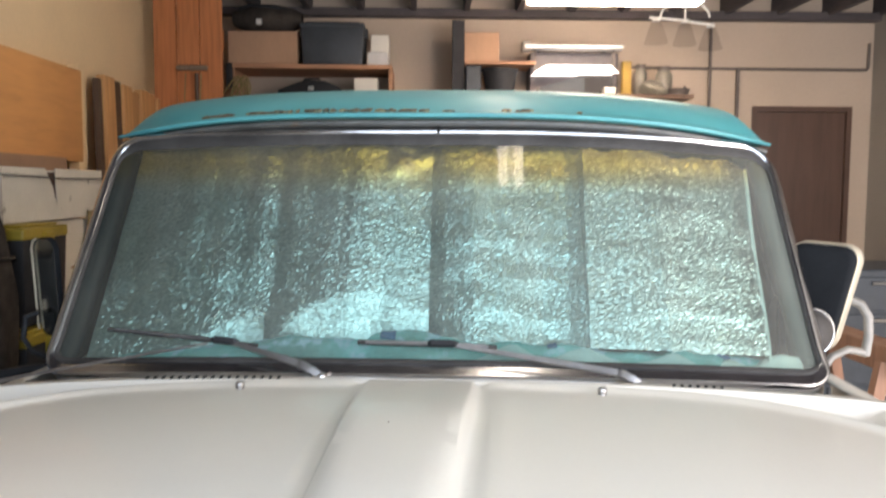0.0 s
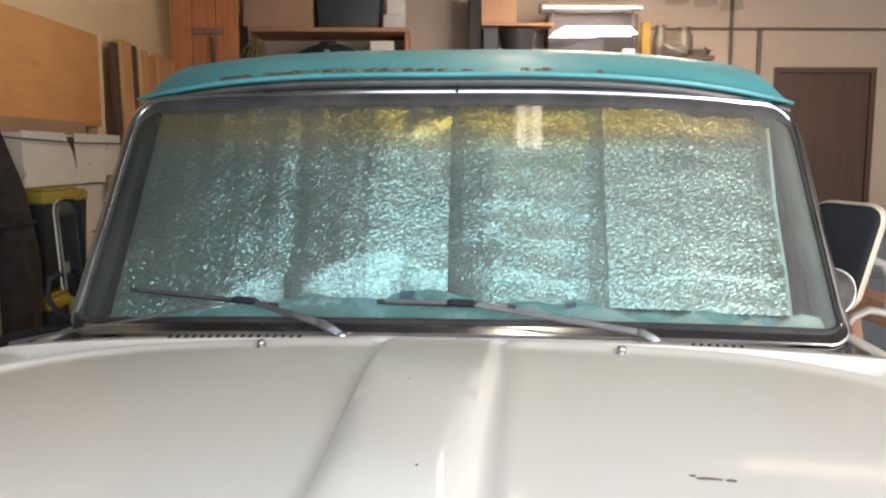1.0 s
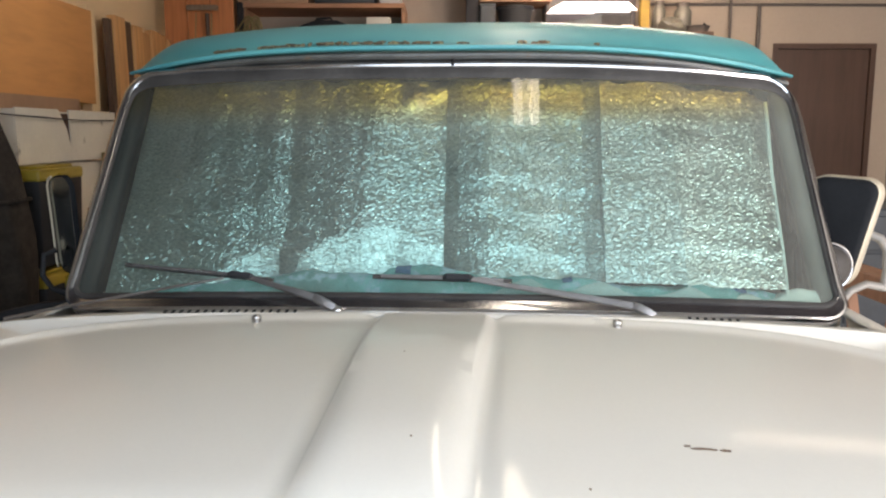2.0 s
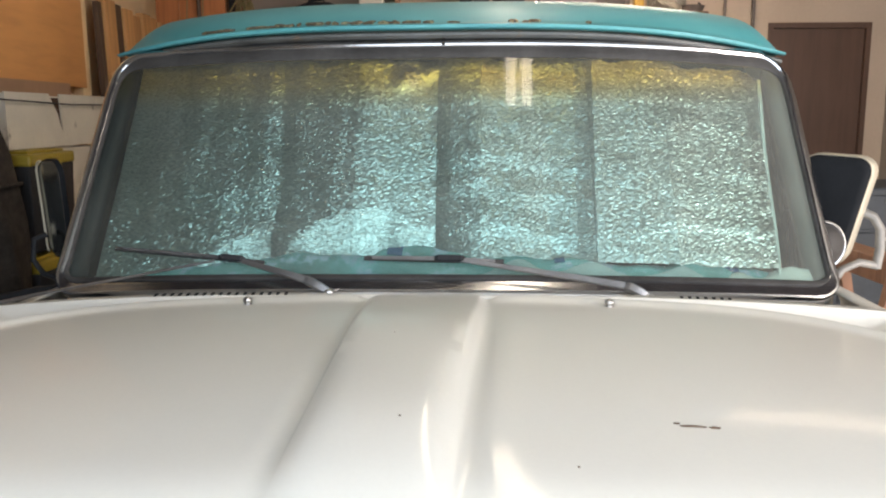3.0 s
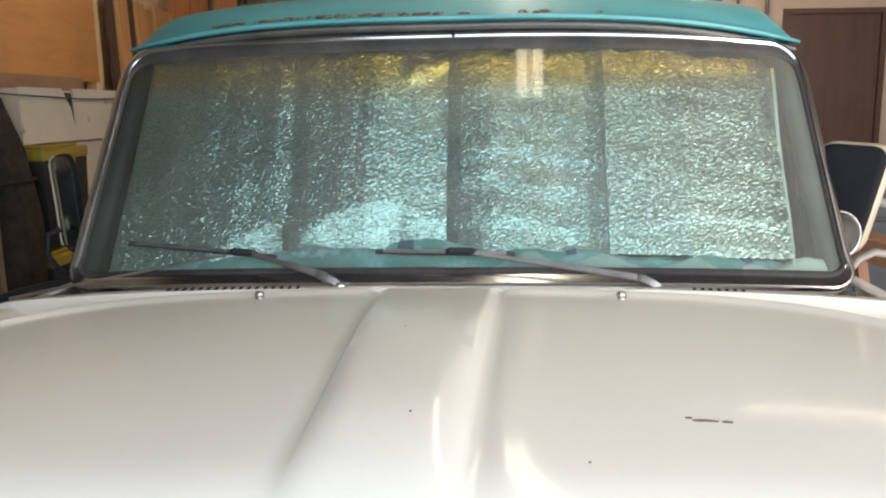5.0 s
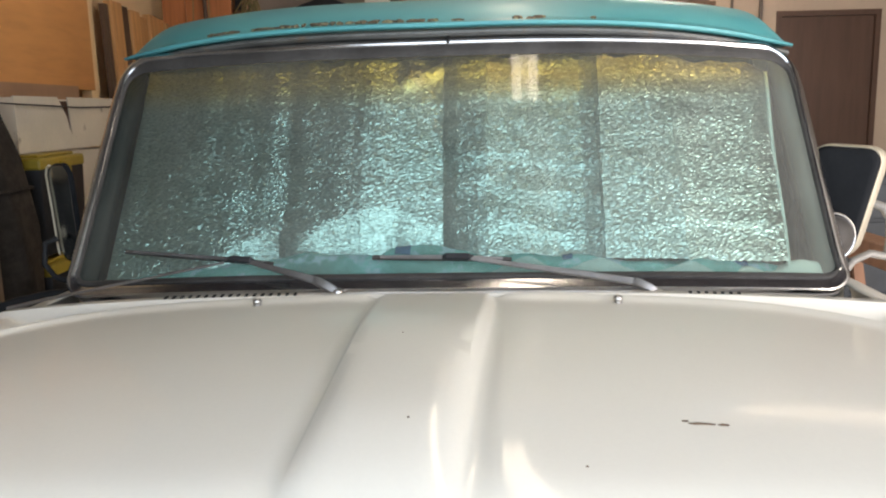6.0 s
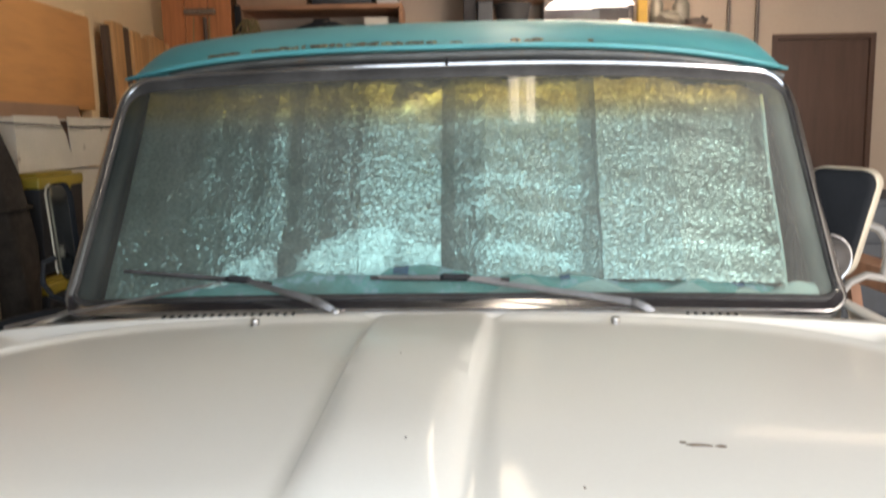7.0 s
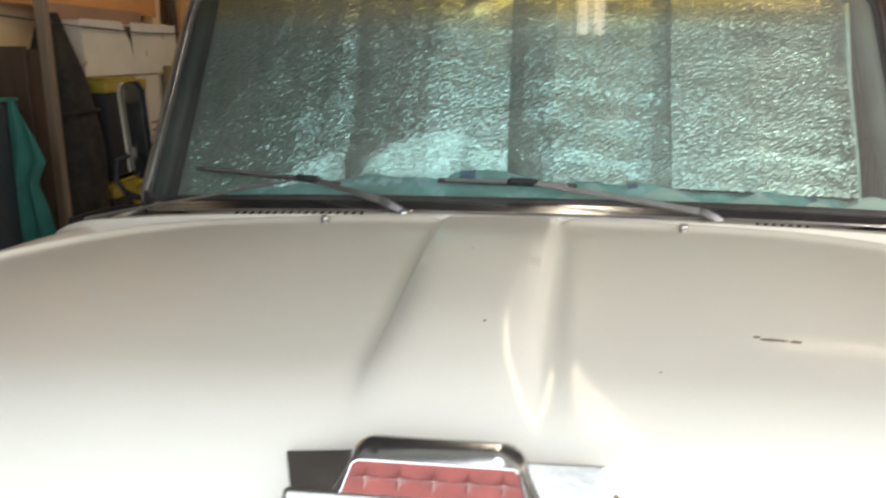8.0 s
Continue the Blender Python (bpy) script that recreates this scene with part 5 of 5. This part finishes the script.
carton("white_block", (1.325, 5.86, 2.086), 0.085, 0.07, 0.045, "white_card", "small white block on the edge of a shelf", flap=False)
for x, y, r, h in ((1.585, 5.98, 0.045, 0.23), (1.755, 5.97, 0.062, 0.215)):
    ob = thing("glass_jar", (x, y, 2.086), "dusty glass jar with a metal lid on a shelf", "jar")
    part("jar_body", lathe([(r * 0.9, 0.0), (r, 0.01), (r, h * 0.72), (r * 0.7, h * 0.84), (r * 0.7, h * 0.9)], 20), "jar_glass", ob, smooth=True)
    part("lid", lathe([(r * 0.76, h * 0.88), (r * 0.78, h * 0.9), (r * 0.78, h), (r * 0.6, h * 1.01)], 20), "steel_pipe", ob, smooth=True)
ob = thing("plastic_bag", (1.655, 5.86, 2.086), "crumpled clear plastic bag on a shelf", "bag")
bm = bmesh.new()
bmesh.ops.create_icosphere(bm, subdivisions=3, radius=0.075)
for v in bm.verts:
    v.co *= 1 + 0.5 * noise.noise(v.co * 16)
    v.co.z = max(0.0, v.co.z * 0.75 + 0.045)
    v.co.x *= 1.3
part("bag_body", bm, "jar_glass", ob)
ob = thing("dark_pan", (1.84, 5.90, 2.086), "small dark metal pan on a shelf", "pan")
part("pan_body", lathe([(0.07, 0.0), (0.085, 0.035), (0.09, 0.04), (0.085, 0.044), (0.066, 0.008)], 20), "steel_pipe", ob, smooth=True)
part("handle", tube([(0.05, -0.05, 0.035), (0.02, -0.09, 0.05)], 0.008, 8), "black_plastic", ob)

# ---------------------------------------------------------------- along the side wall
# old pine wardrobe side standing near the corner
ob = thing("board_panel", (-1.555, 5.35, 0.0), "tall panel of reddish knotty pine boards standing upright", "panel")
for k in range(3):
    x = -0.225 + 0.150 * k
    part("board", box(x, x + 0.145, -0.02, 0.0, 0.0, 2.68 - 0.006 * k, 0.004), "old_pine", ob)
part("rail", box(-0.22, 0.22, 0.0005, 0.03, 2.30, 2.42), "old_pine", ob)
part("rail", box(-0.22, 0.22, 0.0005, 0.03, 0.40, 0.52), "old_pine", ob)
ob = thing("hanging_tool", (-1.52, 5.31, 2.16), "weathered bar tool hanging on a board panel", "tool")
part("tool_bar", box(-0.10, 0.10, -0.045, -0.015, -0.012, 0.022, 0.006), "weathered_pole", ob)
part("handle", tube([(0.03, -0.03, -0.03), (0.035, -0.03, -0.42)], 0.014, 8), "dark_plank", ob)
part("cord", tube([(-0.04, -0.03, -0.03), (-0.05, -0.035, -0.2), (0.0, -0.03, -0.28), (0.05, -0.03, -0.2), (0.06, -0.03, -0.03)], 0.004, 6), "rope", ob)

# loose boards standing against the wall
rng = random.Random(21)
y = 4.37
for k in range(9):
    w = (0.06, 0.15, 0.12, 0.14, 0.15, 0.14, 0.15, 0.16, 0.15, 0.14)[k]
    h = 1.99 + rng.uniform(-0.02, 0.03) - 0.004 * k
    ob = thing("leaning_board", (XW, y, 0.0), "loose pale pine board standing against the wall" if k != 2 else "dark loose board standing between paler boards", "board", "boards along the wall")
    bm = box(0.10, 0.13 + 0.015 * (k % 2), 0.003, w - 0.004, 0.0, h, 0.003)
    bmesh.ops.transform(bm, matrix=Matrix.Translation((0.05, 0, 0)) @ Matrix.Rotation(radians(-1.2), 4, "Y"), verts=list(bm.verts))
    part("plank", bm, "dark_plank" if k in (0, 2) else "pine_board", ob)
    y += w
# plywood sheet on the wall
ob = thing("plywood_sheet", (XW, 2.4, 1.47), "plain orange-brown plywood sheet fixed to the wall", "board")
part("ply", box(0.10, 0.118, 0.0, 1.82, 0.055, 0.522, 0.002), "plywood", ob)
part("batten", box(0.0, 0.10, 0.10, 0.16, 0.0, 0.48), "pine_board", ob)
part("batten", box(0.0, 0.10, 1.50, 1.56, 0.0, 0.48), "pine_board", ob)
part("edge_post", box(0.03, 0.085, 1.85, 1.95, -1.46, 0.56, 0.003), "cream_plaster", ob, "cream painted upright strip")

# torn white carton on stacked totes
ob = thing("torn_carton", (-1.62, 3.50, 1.255), "long torn white cardboard carton on stacked totes", "carton")
L0, L1 = -0.40, 0.56
notch = [(L0, 0.0), (L1, 0.0), (L1 - 0.02, 0.222), (0.045, 0.222), (0.052, 0.150), (0.058, 0.060), (0.040, 0.085), (0.020, 0.140), (-0.050, 0.222), (L0, 0.222)]
bm = prism([(a, b) for a, b in notch], 0.0, 0.006)
bmesh.ops.transform(bm, matrix=Matrix.Rotation(radians(90), 4, "Z"), verts=list(bm.verts))
part("front_side", bm, "white_card", ob)
bm = box(-0.11, -0.102, L0, L1, 0.0, 0.217)
box(-0.102, -0.007, L0, L0 + 0.005, 0.0, 0.217, bm=bm)
box(-0.102, -0.007, L1 - 0.026, L1 - 0.021, 0.0, 0.217, bm=bm)
box(-0.102, -0.007, L0 + 0.006, L1 - 0.027, 0.0, 0.005, bm=bm)
part("other_sides", bm, "white_card", ob)
part("back_flap", box(-0.160, -0.155, L0, L1 - 0.05, 0.215, 0.285), "cardboard", ob, "brown inner flap bent up")
part("yellow_tape", box(0.007, 0.010, 0.345, 0.43, -0.150, 0.030), "rope", ob, "strip of dull yellow tape")
part("torn_strip", box(-0.02, -0.008, -0.05, 0.07, 0.05, 0.205), "torn_card", ob, "torn brown inner layer")
ob = thing("taut_wire", (-1.60, 3.3, 1.435), "thin dark wire stretched before a white carton", "wire")
part("wire", tube([(0.0, -1.1, 0.045), (0.0, -0.3, 0.012), (0.0, 0.3, -0.002), (0.0, 0.78, 0.002), (-0.2, 0.84, 0.03)], 0.003, 6), "black_plastic", ob)
bin_box("storage_tote", (-1.70, 3.24, 0.855), 0.36, 0.38, 0.385, "black_plastic", "yellow_plastic", "black storage tote with a yellow lid, stacked")
bin_box("storage_tote", (-1.70, 3.24, 0.425), 0.36, 0.38, 0.40, "black_plastic", "yellow_plastic", "black storage tote with a yellow lid, stacked")
bin_box("storage_tote", (-1.70, 3.24, 0.0), 0.36, 0.38, 0.40, "black_plastic", "yellow_plastic", "black storage tote with a yellow lid on the floor")
box_up = carton("grey_carton", (-1.765, 3.685, 0.62), 0.26, 0.47, 0.625, "white_card", "tall pale carton with small print beside stacked totes", rz=0)
part("seam", box(0.1302, 0.1312, -0.135, -0.131, 0.02, 0.60), "cardboard", box_up)
for k, (y, w) in enumerate(((0.02, 0.07), (0.02, 0.05), (0.02, 0.06), (0.02, 0.04), (-0.20, 0.05))):
    part("print_bar", box(0.1302, 0.1312, y, y + w, 0.40 - 0.035 * k, 0.412 - 0.035 * k), "cardboard", box_up)
carton("grey_carton", (-1.765, 3.685, 0.0), 0.28, 0.48, 0.615, "white_card", "pale carton under another carton")

# dark rolled tarpaulin leaning in front of the totes
ob = thing("rolled_tarp", (-1.635, 2.90, 0.0), "dark brown rolled tarpaulin standing upright", "tarp")
rows = []
for j in range(25):
    t = j / 24
    z = 1.49 * t
    r = (0.135 if z < 1.0 else lerp(0.135, 0.105, (z - 1.0) / 0.26) if z < 1.26 else lerp(0.105, 0.03, (z - 1.26) / 0.23)) * (1 + 0.04 * math.sin(13 * t))
    rows.append([(r * math.cos(a) * (1 + 0.10 * math.sin(5 * a + 7 * t)), r * 1.1 * math.sin(a) * (1 + 0.10 * math.sin(4 * a + 3 * t)), z) for a in [2 * math.pi * k / 28 for k in range(28)]])
bm = sheet(rows, closed=True)
bm.verts.ensure_lookup_table()
bm.faces.new([bm.verts[i] for i in range(28)][::-1])
bm.faces.new([bm.verts[24 * 28 + i] for i in range(28)])
part("tarp_roll", bm, "dark_tarp", ob, smooth=True)
for z, r in ((0.55, 0.146), (1.12, 0.132)):
    part("strap", tube([(r * math.cos(a), 1.12 * r * math.sin(a), z + 0.02 * math.cos(a)) for a in [2 * math.pi * k / 24 for k in range(25)]], 0.008, 6, caps=False), "dark_tarp", ob)
ob = thing("wooden_pole", (-1.545, 2.70, 0.0), "pale square wooden pole standing upright", "pole")
part("pole", box(-0.018, 0.018, -0.018, 0.018, 0.0, 1.72, 0.004), "weathered_pole", ob)
ob = thing("brown_cabinet", (-1.755, 2.74, 0.0), "dark brown wooden cabinet of upright planks", "cabinet")
for k in range(3):
    part("plank", box(-0.19 + 0.118 * k, -0.075 + 0.118 * k, -0.09, -0.07, 0.0, 1.37, 0.003), "dark_plank", ob)
part("carcass", box(-0.19, 0.16, -0.07, 0.04, 0.01, 1.36), "dark_plank", ob)

# slate case with a teal cloth slung over it
ob = thing("slate_cabinet", (-1.72, 2.24, 0.0), "slate grey cabinet against the wall, its unseen length added", "cabinet")
# the unseen length towards the doorway is added to darken the trim's reflection
part("case_body", box(-0.20, 0.20, -1.20, 0.16, 0.0, 1.20, 0.02, 3), "navy_plastic", ob, smooth=True)
part("label_plate", box(0.2005, 0.204, -0.05, 0.03, 0.98, 1.02, 0.001), "white_card", ob, "small pale label")
part("latch", box(0.2005, 0.212, -0.04, 0.02, 0.86, 0.90, 0.003), "dull_chrome", ob)
ob = thing("teal_cloth", (-1.52, 2.42, 1.20), "teal green cloth hanging from a slate cabinet's corner", "cloth")
SPREAD = ((0.0, 0.012), (0.10, 0.030), (0.22, 0.062), (0.40, 0.098), (0.55, 0.060), (0.72, 0.082), (1.0, 0.108))
rows = []
for j in range(26):
    k = j / 25
    wide = next(lerp(a[1], b[1], (k - a[0]) / (b[0] - a[0])) for a, b in zip(SPREAD, SPREAD[1:]) if k <= b[0])
    rows.append([Vector((lerp(-0.012, wide, i / 18), 0.012 * math.sin(11 * i / 18 + 5 * k) * (0.2 + k) - 0.02 * math.sin(math.pi * k), 0.006 - 0.45 * k - 0.02 * (i / 18) * k)) for i in range(19)])
part("cloth_body", sheet(rows, thick=0.004, down=(0, 1, 0)), "teal_cloth", ob, smooth=True)
part("cloth_fold", box(-0.10, -0.005, -0.05, 0.05, 0.002, 0.012, 0.004, 2), "teal_cloth", ob)

# ---------------------------------------------------------------- beyond the truck on the other side
ob = thing("tool_chest", (2.35, 4.05, 0.0), "dark blue steel tool chest on the floor", "chest")
part("chest_body", box(-0.42, 0.42, -0.25, 0.25, 0.05, 1.02, 0.012, 2), "navy_plastic", ob)
for k in range(5):
    dr = part("drawer", box(-0.39, 0.39, -0.262, -0.2505, 0.10 + 0.18 * k, 0.265 + 0.18 * k, 0.004), "navy_plastic", ob)
    part("handle", tube([(-0.2, -0.275, 0.235 + 0.18 * k), (0.2, -0.275, 0.235 + 0.18 * k)], 0.008, 8), "dull_chrome", dr, smooth=True)
for sx in (-1, 1):
    for sy in (-1, 1):
        part("foot", box(sx * 0.36 - 0.03, sx * 0.36 + 0.03, sy * 0.19 - 0.03, sy * 0.19 + 0.03, 0, 0.05), "black_rubber", ob)

ob = thing("sawhorse", (1.62, 2.95, 0.0), "rough wooden sawhorse with splayed legs", "sawhorse")
part("beam", box(-0.05, 0.05, -0.40, 0.40, 0.78, 0.87, 0.004), "worn_pine", ob)
for sx in (-1, 1):
    for sy in (-1, 1):
        part("leg", tube([(sx * 0.06, sy * 0.30, 0.82), (sx * 0.24, sy * 0.36, 0.03), (sx * 0.245, sy * 0.362, 0.0)], 0.028, 4), "worn_pine", ob)
